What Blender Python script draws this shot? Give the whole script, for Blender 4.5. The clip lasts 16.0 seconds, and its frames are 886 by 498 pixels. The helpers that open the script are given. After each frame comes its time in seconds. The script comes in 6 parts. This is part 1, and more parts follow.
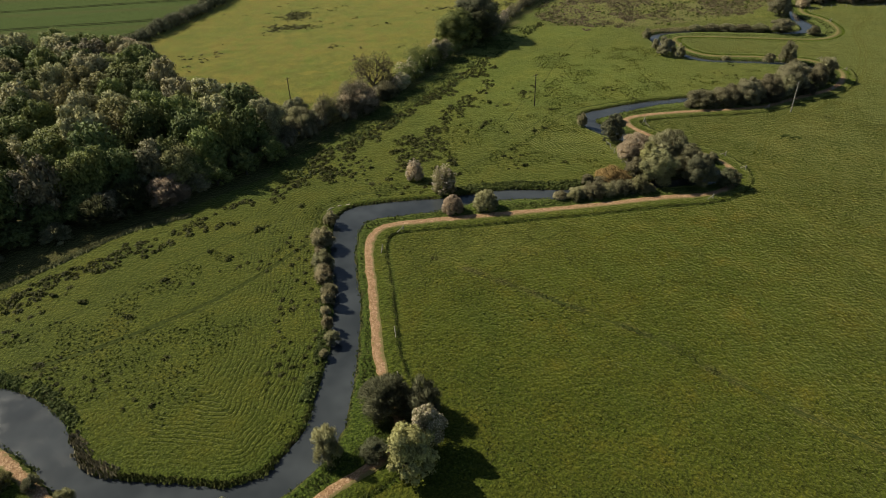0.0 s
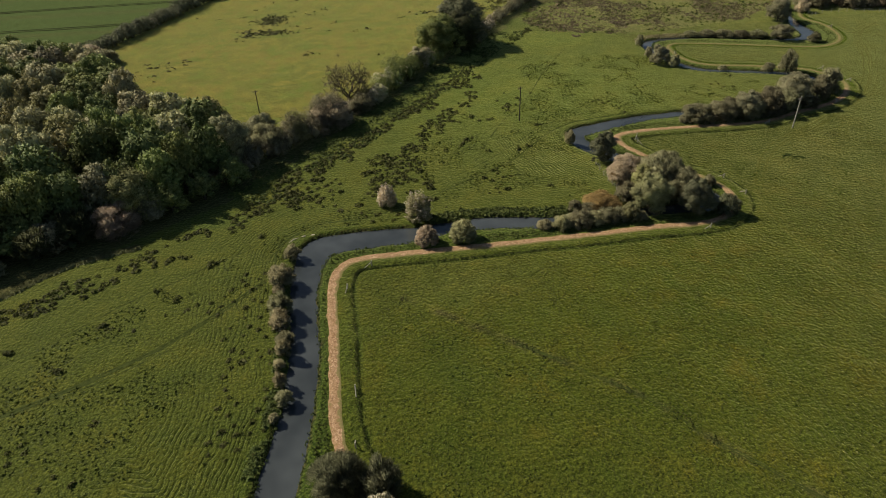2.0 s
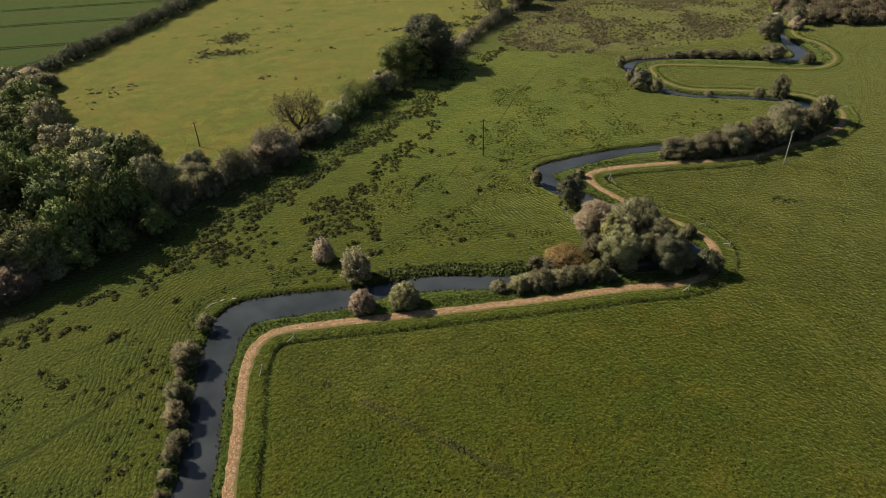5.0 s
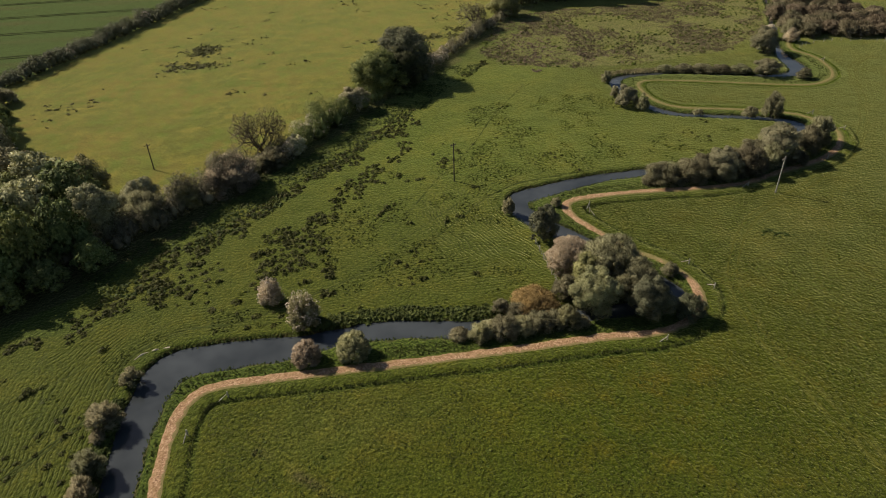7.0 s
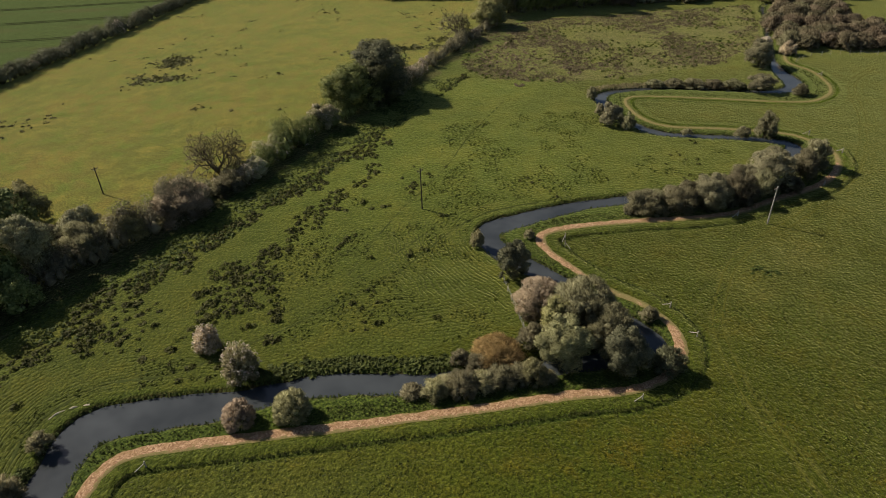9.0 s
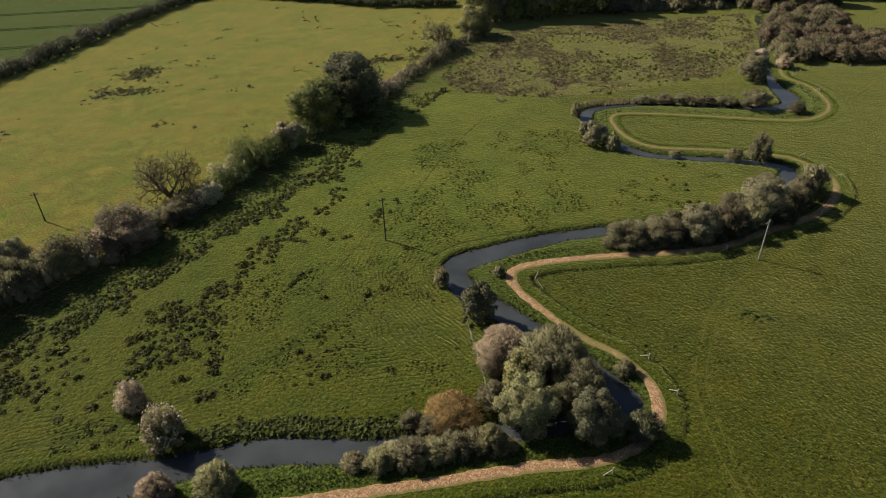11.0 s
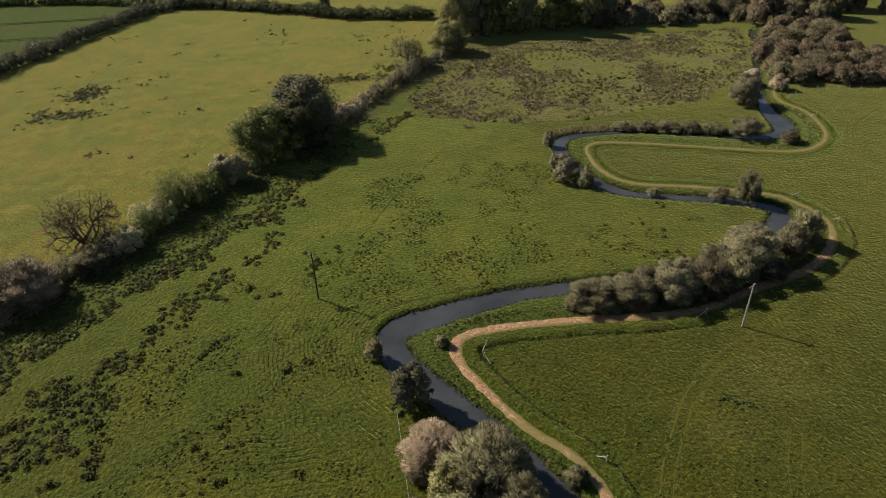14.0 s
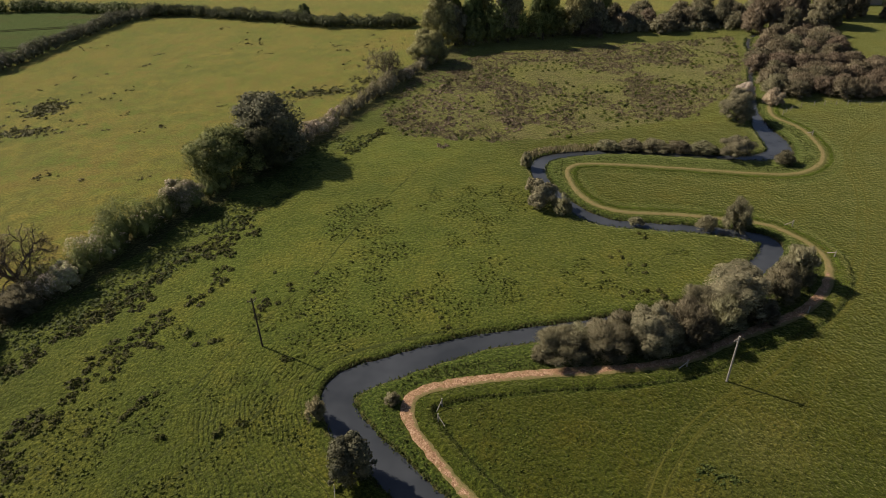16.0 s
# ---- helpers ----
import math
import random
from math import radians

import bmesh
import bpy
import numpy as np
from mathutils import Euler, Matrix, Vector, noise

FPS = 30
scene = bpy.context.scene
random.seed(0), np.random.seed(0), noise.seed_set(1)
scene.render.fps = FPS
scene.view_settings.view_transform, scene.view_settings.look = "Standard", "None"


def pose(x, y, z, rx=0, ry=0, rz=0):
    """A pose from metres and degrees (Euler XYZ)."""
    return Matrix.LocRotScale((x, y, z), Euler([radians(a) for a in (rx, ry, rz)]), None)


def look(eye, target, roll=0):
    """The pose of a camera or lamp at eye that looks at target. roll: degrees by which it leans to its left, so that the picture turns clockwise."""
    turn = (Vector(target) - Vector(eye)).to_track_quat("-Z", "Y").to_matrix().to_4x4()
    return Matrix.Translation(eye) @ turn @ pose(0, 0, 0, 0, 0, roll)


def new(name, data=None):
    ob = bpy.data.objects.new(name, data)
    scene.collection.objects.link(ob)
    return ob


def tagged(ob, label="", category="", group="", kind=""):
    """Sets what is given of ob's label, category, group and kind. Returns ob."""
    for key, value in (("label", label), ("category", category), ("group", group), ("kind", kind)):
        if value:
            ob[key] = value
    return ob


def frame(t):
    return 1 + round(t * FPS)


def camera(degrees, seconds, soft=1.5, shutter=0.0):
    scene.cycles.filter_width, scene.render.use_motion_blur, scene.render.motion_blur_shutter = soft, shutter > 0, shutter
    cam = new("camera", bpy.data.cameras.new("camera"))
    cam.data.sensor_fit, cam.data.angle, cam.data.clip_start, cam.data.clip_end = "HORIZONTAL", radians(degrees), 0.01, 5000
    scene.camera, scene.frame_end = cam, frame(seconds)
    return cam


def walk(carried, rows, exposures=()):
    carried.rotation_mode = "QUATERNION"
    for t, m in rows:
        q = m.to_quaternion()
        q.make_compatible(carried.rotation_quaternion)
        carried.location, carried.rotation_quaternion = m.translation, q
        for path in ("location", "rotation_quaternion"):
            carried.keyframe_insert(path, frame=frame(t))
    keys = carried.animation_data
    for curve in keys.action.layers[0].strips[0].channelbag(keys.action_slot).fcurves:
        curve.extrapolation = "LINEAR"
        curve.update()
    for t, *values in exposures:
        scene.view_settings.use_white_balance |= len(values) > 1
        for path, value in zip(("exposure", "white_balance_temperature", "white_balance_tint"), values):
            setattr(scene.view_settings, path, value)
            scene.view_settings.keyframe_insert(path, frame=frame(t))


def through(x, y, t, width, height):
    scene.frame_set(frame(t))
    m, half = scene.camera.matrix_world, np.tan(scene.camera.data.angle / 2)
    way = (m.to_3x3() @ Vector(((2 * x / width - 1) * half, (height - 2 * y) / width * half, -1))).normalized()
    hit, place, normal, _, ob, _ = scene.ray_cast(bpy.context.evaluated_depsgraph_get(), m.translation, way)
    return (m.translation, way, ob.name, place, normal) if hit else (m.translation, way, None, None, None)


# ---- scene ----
cam = camera(68.0, 16.0, soft=1.0)
PATH = [
    (0, (-0.68, -3.49, 62.44), (6.14, 45.76, 28.86), -2.04),
    (0.5, (0.37, -0.41, 62.25), (7.35, 48.73, 28.54), -1.96),
    (1, (1.65, 2.55, 62.09), (8.77, 51.62, 28.30), -1.91),
    (1.5, (3.13, 5.39, 61.95), (10.35, 54.42, 28.12), -1.89),
    (2, (4.78, 8.14, 61.82), (12.07, 57.16, 27.99), -1.89),
    (2.5, (6.54, 10.82, 61.70), (13.89, 59.84, 27.90), -1.90),
    (3, (8.41, 13.42, 61.58), (15.79, 62.47, 27.82), -1.91),
    (3.5, (10.34, 15.97, 61.47), (17.76, 65.05, 27.77), -1.93),
    (4, (12.33, 18.47, 61.35), (19.76, 67.59, 27.71), -1.95),
    (4.75, (15.37, 22.15, 61.17), (22.80, 71.35, 27.64), -1.97),
    (5.5, (18.44, 25.77, 60.98), (25.86, 75.04, 27.55), -1.98),
    (6.5, (22.51, 30.55, 60.71), (29.92, 79.91, 27.41), -1.96),
    (7, (24.53, 32.93, 60.58), (31.93, 82.32, 27.33), -1.94),
    (7.5, (26.53, 35.30, 60.43), (33.91, 84.73, 27.24), -1.91),
    (8, (28.51, 37.67, 60.29), (35.88, 87.14, 27.14), -1.88),
    (8.5, (30.46, 40.05, 60.15), (37.83, 89.54, 27.04), -1.84),
    (9, (32.41, 42.43, 60.01), (39.76, 91.95, 26.94), -1.80),
    (9.75, (35.29, 46.01, 59.81), (42.63, 95.57, 26.79), -1.75),
    (10.5, (38.15, 49.60, 59.63), (45.48, 99.19, 26.65), -1.69),
    (11.5, (41.94, 54.41, 59.41), (49.25, 104.03, 26.49), -1.64),
    (12, (43.83, 56.81, 59.32), (51.13, 106.45, 26.42), -1.63),
    (12.5, (45.73, 59.21, 59.24), (53.02, 108.88, 26.37), -1.62),
    (13, (47.64, 61.61, 59.17), (54.91, 111.29, 26.32), -1.62),
    (13.5, (49.56, 64.00, 59.11), (56.81, 113.70, 26.29), -1.63),
    (14, (51.48, 66.39, 59.06), (58.71, 116.11, 26.26), -1.65),
    (14.5, (53.41, 68.75, 59.02), (60.61, 118.49, 26.24), -1.68),
    (15, (55.35, 71.11, 58.98), (62.51, 120.85, 26.21), -1.71),
    (15.5, (57.28, 73.44, 58.95), (64.41, 123.19, 26.18), -1.74),
    (16, (59.22, 75.75, 58.91), (66.30, 125.50, 26.13), -1.78),
]
EXPOSURE = 0.43
walk(cam, [(t, look(eye, target, roll)) for t, eye, target, roll in PATH], exposures=[(0, EXPOSURE, 6600, 6), (4, EXPOSURE, 6580, 8.5), (8, EXPOSURE, 6550, 12.5), (13, EXPOSURE, 6530, 13), (16, EXPOSURE - 0.04, 6500, 20)])

# ---- daylight: clear spring afternoon, sun ahead and to the side ----
SUN_FROM = Vector((-0.77, 0.60, 0.77)).normalized()
world = bpy.data.worlds.new("sky")
scene.world = world
world.use_nodes = True
wn = world.node_tree.nodes
sky = wn.new("ShaderNodeTexSky")
sky.sky_type, sky.sun_disc = "NISHITA", False
sky.sun_elevation = math.asin(SUN_FROM.z)
sky.sun_rotation = math.atan2(SUN_FROM.x, SUN_FROM.y)
sky.dust_density, sky.ozone_density = 1.2, 1.8
wn["Background"].inputs[1].default_value = 0.05
world.node_tree.links.new(sky.outputs[0], wn["Background"].inputs[0])
lamp = bpy.data.lights.new("sun", "SUN")
lamp.energy, lamp.angle, lamp.color = 5.0, radians(0.53), (1.0, 0.90, 0.74)
sun = new("sun", lamp)
sun.matrix_world = look((-200, 160, 220), (-200 - 100 * SUN_FROM.x, 160 - 100 * SUN_FROM.y, 220 - 100 * SUN_FROM.z))


# ---- number helpers ----


def vnoise(x, y, size, seed=0):
    """Smooth value noise, -1 to 1, over arrays of metres."""
    u, v = np.asarray(x) / size, np.asarray(y) / size
    i, j = np.floor(u), np.floor(v)
    a, b = u - i, v - j
    a, b = a * a * (3 - 2 * a), b * b * (3 - 2 * b)

    def corner(p, q):
        s = np.sin((i + p) * 127.1 + (j + q) * 311.7 + seed * 74.7) * 43758.5453
        return 2 * (s - np.floor(s)) - 1

    low = corner(0, 0) * (1 - a) + corner(1, 0) * a
    high = corner(0, 1) * (1 - a) + corner(1, 1) * a
    return low * (1 - b) + high * b


def step(a, b, x):
    t = np.clip((x - a) / (b - a), 0, 1)
    return t * t * (3 - 2 * t)


def glide(rows, pace):
    """A smooth line through control rows, in steps of about pace metres."""
    p = np.array(rows, float)
    p = np.vstack([2 * p[0] - p[1], p, 2 * p[-1] - p[-2]])
    out = []
    for a, b, c, d in zip(p, p[1:], p[2:], p[3:]):
        n = max(2, int(np.hypot(*(c - b)[:2]) / pace))
        for t in np.arange(n) / n:
            out.append(0.5 * (2 * b + (c - a) * t + (2 * a - 5 * b + 4 * c - d) * t**2 + (3 * b - a - 3 * c + d) * t**3))
    return np.array(out + [p[-2]])


def sideways(line):
    """Unit vectors to the right of a line's way."""
    d = np.gradient(line[:, :2], axis=0)
    d /= np.hypot(*d.T)[:, None]
    return np.stack([d[:, 1], -d[:, 0]], 1)


def inside(x, y, corners):
    hit = np.zeros(np.shape(x), bool)
    for (ax, ay), (bx, by) in zip(corners, corners[1:] + corners[:1]):
        with np.errstate(divide="ignore", invalid="ignore"):
            cross = (ay > y) != (by > y)
            hit ^= cross & (x < (bx - ax) * (y - ay) / (by - ay + 1e-9) + ax)
    return hit


# ---- plan: river, path, hedges ----
RIVER = [(-78, 74, 3.4), (-62, 68.5, 3.6), (-49.5, 62.7, 3.8), (-43.8, 58.4, 3.2), (-40.4, 54.6, 2.4), (-37.3, 50.4, 2.0), (-32, 47.6, 2.0),
         (-25.9, 46, 2.0), (-19.5, 44.4, 2.0), (-14.5, 45.4, 2.1), (-10.9, 48.5, 2.4), (-8.2, 53, 2.4), (-6.8, 59.5, 2.4), (-5.5, 66.5, 2.1)]
RIVER += [(-4.9, 73, 2.2), (-4.7, 79, 2.1), (-4.9, 87, 2.1), (-4.7, 92.5, 2.3), (-4.0, 98.5, 2.6), (-2.0, 102.6, 3.2), (3.5, 103.6, 2.9),
          (9, 103.7, 2.8), (14.5, 103.7, 2.3), (20, 104.5, 1.9), (25, 104.7, 2.1), (31, 104, 2.0), (37.8, 102.7, 1.8), (46, 102.3, 1.7)]
RIVER += [(54, 102.5, 1.6), (62, 102.2, 1.6), (67.5, 102.4, 1.8), (69.9, 104.2, 1.9), (68.8, 107, 1.9), (66.8, 111, 2.0), (63.5, 117, 2.0),
          (60, 122.3, 2.0), (56.6, 127.4, 2.1), (54.3, 131.8, 2.1), (54, 135.4, 2.2), (55.9, 137.6, 2.5), (59.7, 138.8, 2.4), (65, 140.3, 2.1)]
RIVER += [(73, 141.8, 1.7), (81.3, 142.2, 1.6), (89.5, 142.4, 1.5), (100, 143.2, 1.5), (110, 145.5, 1.5), (117.5, 150, 1.6), (122.5, 153.5, 1.8),
          (124.6, 157, 1.8), (121.5, 160.3, 1.5), (114, 163.6, 1.3), (104, 167.2, 1.3), (99.5, 170.3, 1.5), (97.2, 174.8, 1.4), (95.5, 181, 1.3)]
RIVER += [(94.8, 188.5, 1.5), (97.3, 194.3, 1.6), (103, 196.2, 1.4), (114.7, 195, 1.1), (128, 190.3, 1.1), (138.5, 187, 1.4), (145.4, 187.8, 2.4),
          (148, 193, 2.6), (149.5, 200, 2.0), (153.5, 210, 1.0), (163, 228, 0.8), (175.5, 249, 0.8), (182, 262, 0.8), (190, 269, 0.8), (215, 280, 0.8)]
TOWPATH = [(-60, 61), (-52, 58.4), (-46.2, 54.6), (-43.5, 52.1), (-39.7, 48.2), (-36.5, 44.6), (-30, 42), (-20, 40), (-12, 40.6), (-8.6, 42.6),
           (-6.1, 44.2), (-2, 46.3), (0.8, 49.5), (0.7, 55), (-0.4, 60.5), (-0.7, 65), (-0.6, 72), (-0.5, 80), (-0.5, 88.5), (0.1, 93)]
TOWPATH += [(1.3, 95.8), (3.6, 97.4), (9.3, 97.6), (20, 97.3), (30, 97), (40, 96.8), (50, 96.8), (57, 96.7), (63, 96.2), (68, 97.3), (71.5, 99.8),
            (73.3, 103), (73.6, 107), (71.9, 111.9), (67.9, 117), (64.5, 123.5), (62.4, 128.8), (62.4, 131.9), (64, 133.8), (68.2, 134.5)]
TOWPATH += [(75, 134.5), (82.5, 133.9), (88, 133.3), (97.7, 133.2), (107, 135.9), (112, 137.2), (117, 138.7), (122, 141.2), (127.6, 146),
            (130.6, 152), (129.3, 158.2), (125.9, 162.6), (114.1, 168), (104, 171.5), (100.2, 177.2), (99.8, 184), (101.5, 189.5)]
TOWPATH += [(106.8, 190.3), (122.3, 184.9), (134.9, 179.9), (143.2, 178), (150.3, 181), (154.7, 187), (157, 197), (155.5, 205), (157, 209.5),
            (160, 213)]
HEDGE = [(-24, 130), (-13, 136.5), (-4, 148), (5.8, 160), (14, 170), (23, 182), (33, 196), (48, 213), (60, 230), (73, 248), (86, 266), (94, 276)]
HEDGE_NORTH = [(-70, 224), (-62, 242), (-54, 260), (-43, 285), (-30, 316), (-20, 337), (-9, 346)]
HEDGE_FAR = [(-9, 346), (7, 341), (35, 326), (59, 312), (84, 305)]
HEDGE_BACK = [(-150, 381), (-74, 369), (-51, 365), (-9, 347)]
COW_TRACK = [(-75, 62), (-51.7, 69.2), (-38.2, 74.1), (-23.3, 82.6), (-10.8, 94.6), (-9, 104), (-3, 109.6), (6, 110.3), (15.1, 114), (22.3, 117.7), (32.8, 123.9), (37.4, 126.8), (43, 132.6), (50.5, 139.6), (58, 143.2), (72, 145)]
COW_TRACK_UP = [(30, 128), (33.7, 135.2), (38.2, 143.3), (44.2, 152), (51.2, 162.1), (60, 178), (72, 196)]
COW_TRACKS_FAINT = [[(-58, 73), (-41, 85.1), (-31.9, 92.7), (-23.3, 98.4), (-13, 105), (-4, 112)], [(-56, 66), (-44, 71.4), (-32, 76), (-20, 83)], [(-14, 88), (-11.5, 94), (-10.4, 101), (-5, 108.6)], [(62, 146), (50, 143), (40, 134.5), (30, 126), (18, 119)]]
WHEEL_TRACK = [(174.2, 196.3), (162.5, 188.5), (155.9, 179.8), (150, 169), (145, 162), (138.5, 153.6), (127, 141.4), (113.6, 133), (104.7, 127.8), (95, 123), (89, 118.1), (84.5, 112.6), (80, 105.4), (77.6, 97), (77, 88), (79, 60)]
WHEEL_TRACK_EAST = [(126, 141), (120, 134.5), (114.2, 128.4), (108.5, 122), (103.9, 117.4), (96.8, 109.2), (92, 100), (89, 84), (88, 60)]
FURROW = [(10, 86), (24.2, 73.1), (37.5, 60.1), (43.1, 51.8), (50.5, 42.8), (60, 31)]
ROUGH = [(66, 226), (84, 264), (108, 268), (180, 267), (160, 226), (136, 209), (105, 204), (87, 206), (71, 213)]

river = glide(RIVER, 0.6)
towpath = glide([(x, y, 0) for x, y in TOWPATH], 0.4)


# ---- materials ----
def material(name, rough=0.8, spec=0.3):
    mat = bpy.data.materials.new(name)
    mat.use_nodes = True
    n = mat.node_tree.nodes
    b = n["Principled BSDF"]
    b.inputs["Roughness"].default_value = rough
    b.inputs["Specular IOR Level"].default_value = spec
    return mat, n, mat.node_tree.links.new, b


def noise_node(n, link, scale, detail=3, at=None, rough=0.6):
    t = n.new("ShaderNodeTexNoise")
    t.inputs["Scale"].default_value, t.inputs["Detail"].default_value, t.inputs["Roughness"].default_value = scale, detail, rough
    if at is not None:
        link(at, t.inputs["Vector"])
    return t.outputs["Fac"]


def ramp(n, link, fac, *stops):
    r = n.new("ShaderNodeValToRGB")
    while len(r.color_ramp.elements) < len(stops):
        r.color_ramp.elements.new(0.5)
    for e, (p, c) in zip(r.color_ramp.elements, stops):
        e.position, e.color = p, (*c, 1) if len(c) == 3 else c
    link(fac, r.inputs["Fac"])
    return r.outputs["Color"]


def mix(n, link, fac, a, b, kind="MIX"):
    m = n.new("ShaderNodeMix")
    m.data_type, m.blend_type = "RGBA", kind
    for socket, v in ((m.inputs["Factor"], fac), (m.inputs["A"], a), (m.inputs["B"], b)):
        if isinstance(v, (int, float)):
            socket.default_value = v
        elif isinstance(v, tuple):
            socket.default_value = (*v, 1)
        else:
            link(v, socket)
    return m.outputs["Result"]


def maths(n, link, op, a, b):
    m = n.new("ShaderNodeMath")
    m.operation = op
    m.use_clamp = op == "MULTIPLY_ADD"
    for socket, v in zip(m.inputs, (a, b)):
        if isinstance(v, (int, float)):
            socket.default_value = v
        else:
            link(v, socket)
    return m.outputs[0]


def attribute(n, name):
    a = n.new("ShaderNodeAttribute")
    a.attribute_name = name
    return a.outputs["Fac"]


def bump(n, link, b, height, strength, distance):
    k = n.new("ShaderNodeBump")
    k.inputs["Strength"].default_value, k.inputs["Distance"].default_value = strength, distance
    link(height, k.inputs["Height"])
    link(k.outputs[0], b.inputs["Normal"])


def ground_material():
    mat, n, link, b = material("meadow", 0.7, 0.14)
    at = n.new("ShaderNodeTexCoord").outputs["Object"]
    big = noise_node(n, link, 0.045, 3, at)
    mid = noise_node(n, link, 0.30, 4, at)
    lumps = noise_node(n, link, 0.85, 3, at, 0.5)
    hummock = noise_node(n, link, 1.9, 2, at, 0.5)
    lean = n.new("ShaderNodeMapping")
    lean.inputs["Scale"].default_value = (1.0, 0.86, 1.0)
    lean.inputs["Rotation"].default_value = (0, 0, radians(10))
    link(at, lean.inputs["Vector"])
    leant = lean.outputs[0]
    tuft = noise_node(n, link, 3.2, 3, leant, 0.55)
    fine = noise_node(n, link, 7.0, 3, leant, 0.7)
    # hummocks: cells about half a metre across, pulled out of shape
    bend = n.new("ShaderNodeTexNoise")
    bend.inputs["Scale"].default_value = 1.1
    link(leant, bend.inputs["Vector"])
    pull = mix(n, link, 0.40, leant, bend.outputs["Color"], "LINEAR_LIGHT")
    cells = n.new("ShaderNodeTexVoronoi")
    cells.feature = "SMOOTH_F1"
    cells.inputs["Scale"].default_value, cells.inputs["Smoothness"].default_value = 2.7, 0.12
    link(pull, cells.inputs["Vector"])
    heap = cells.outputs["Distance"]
    drift = noise_node(n, link, 0.11, 4, at, 0.65)
    meadow = ramp(n, link, drift, (0.34, (0.038, 0.054, 0.0056)), (0.47, (0.052, 0.062, 0.0062)), (0.56, (0.062, 0.065, 0.0066)), (0.68, (0.088, 0.074, 0.0080)))
    lush = ramp(n, link, drift, (0.30, (0.0505, 0.065, 0.0124)), (0.50, (0.0600, 0.072, 0.0132)), (0.70, (0.073, 0.080, 0.0144)))
    meadow = mix(n, link, ramp(n, link, mid, (0.43, (0, 0, 0)), (0.58, (0.7, 0.7, 0.7))), meadow, ramp(n, link, big, (0.36, (0.042, 0.062, 0.0072)), (0.64, (0.064, 0.078, 0.0086))))
    meadow = mix(n, link, maths(n, link, "MULTIPLY", attribute(n, "lush"), 0.72), meadow, lush)
    # shade between the tufts, painted as darker colour along the cell edges
    gap_shade = maths(n, link, "MULTIPLY", ramp(n, link, heap, (0.36, (0, 0, 0)), (0.60, (0.30, 0.30, 0.30))), maths(n, link, "SUBTRACT", 1.0, attribute(n, "lush")))
    meadow = mix(n, link, gap_shade, meadow, (0.026, 0.034, 0.005))
    pasture = ramp(n, link, drift, (0.38, (0.076, 0.100, 0.020)), (0.5, (0.108, 0.114, 0.025)), (0.62, (0.138, 0.123, 0.029)))
    pasture = mix(n, link, ramp(n, link, mid, (0.43, (0, 0, 0)), (0.57, (0.9, 0.9, 0.9))), pasture, ramp(n, link, big, (0.40, (0.076, 0.084, 0.021)), (0.60, (0.120, 0.098, 0.027))))
    pasture = mix(n, link, 1.0, pasture, ramp(n, link, tuft, (0.36, (0.72, 0.76, 0.74)), (0.50, (1.0, 1.0, 1.0)), (0.64, (1.22, 1.17, 1.15))), "MULTIPLY")
    crop = ramp(n, link, mid, (0.3, (0.016, 0.038, 0.013)), (0.7, (0.023, 0.049, 0.016)))
    sedge = ramp(n, link, tuft, (0.38, (0.052, 0.056, 0.020)), (0.52, (0.098, 0.088, 0.040)), (0.66, (0.150, 0.122, 0.068)))
    sedge = mix(n, link, ramp(n, link, drift, (0.47, (0, 0, 0)), (0.60, (0.5, 0.5, 0.5))), sedge, ramp(n, link, mid, (0.4, (0.070, 0.094, 0.018)), (0.6, (0.120, 0.130, 0.030))))
    tall = ramp(n, link, tuft, (0.35, (0.026, 0.046, 0.010)), (0.65, (0.056, 0.080, 0.014)))
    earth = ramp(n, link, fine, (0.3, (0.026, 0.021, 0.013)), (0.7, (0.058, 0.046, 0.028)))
    worn = ramp(n, link, fine, (0.3, (0.095, 0.095, 0.028)), (0.7, (0.150, 0.135, 0.042)))
    fresh = ramp(n, link, drift, (0.36, (0.066, 0.100, 0.0150)), (0.5, (0.082, 0.112, 0.0170)), (0.64, (0.108, 0.124, 0.0200)))
    meadow = mix(n, link, attribute(n, "fresh"), meadow, fresh)
    col = mix(n, link, attribute(n, "pasture"), meadow, pasture)
    col = mix(n, link, attribute(n, "crop"), col, crop)
    # ungrazed grass darker; its eastward deepening is light falloff put into the colour
    col = mix(n, link, maths(n, link, "MULTIPLY", attribute(n, "sward_falloff"), 0.2), col, (0, 0, 0))
    edge = maths(n, link, "MULTIPLY", attribute(n, "sedge"), ramp(n, link, mid, (0.34, (0.25, 0.25, 0.25)), (0.52, (0.9, 0.9, 0.9))))
    col = mix(n, link, edge, col, sedge)
    col = mix(n, link, attribute(n, "tall"), col, tall)
    col = mix(n, link, attribute(n, "worn"), col, worn)
    # bare earth, and the dark shadow strip painted beside wood and hedge
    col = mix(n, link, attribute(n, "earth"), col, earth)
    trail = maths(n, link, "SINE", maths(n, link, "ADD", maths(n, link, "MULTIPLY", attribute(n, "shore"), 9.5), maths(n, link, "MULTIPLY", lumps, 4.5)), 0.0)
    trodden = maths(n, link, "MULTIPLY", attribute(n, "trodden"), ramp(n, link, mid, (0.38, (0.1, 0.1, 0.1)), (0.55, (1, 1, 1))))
    # trail hollows coloured darker as well as cut lower
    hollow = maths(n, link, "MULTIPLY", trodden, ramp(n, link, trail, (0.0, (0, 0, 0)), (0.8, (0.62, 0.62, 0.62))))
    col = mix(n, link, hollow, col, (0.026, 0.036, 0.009))
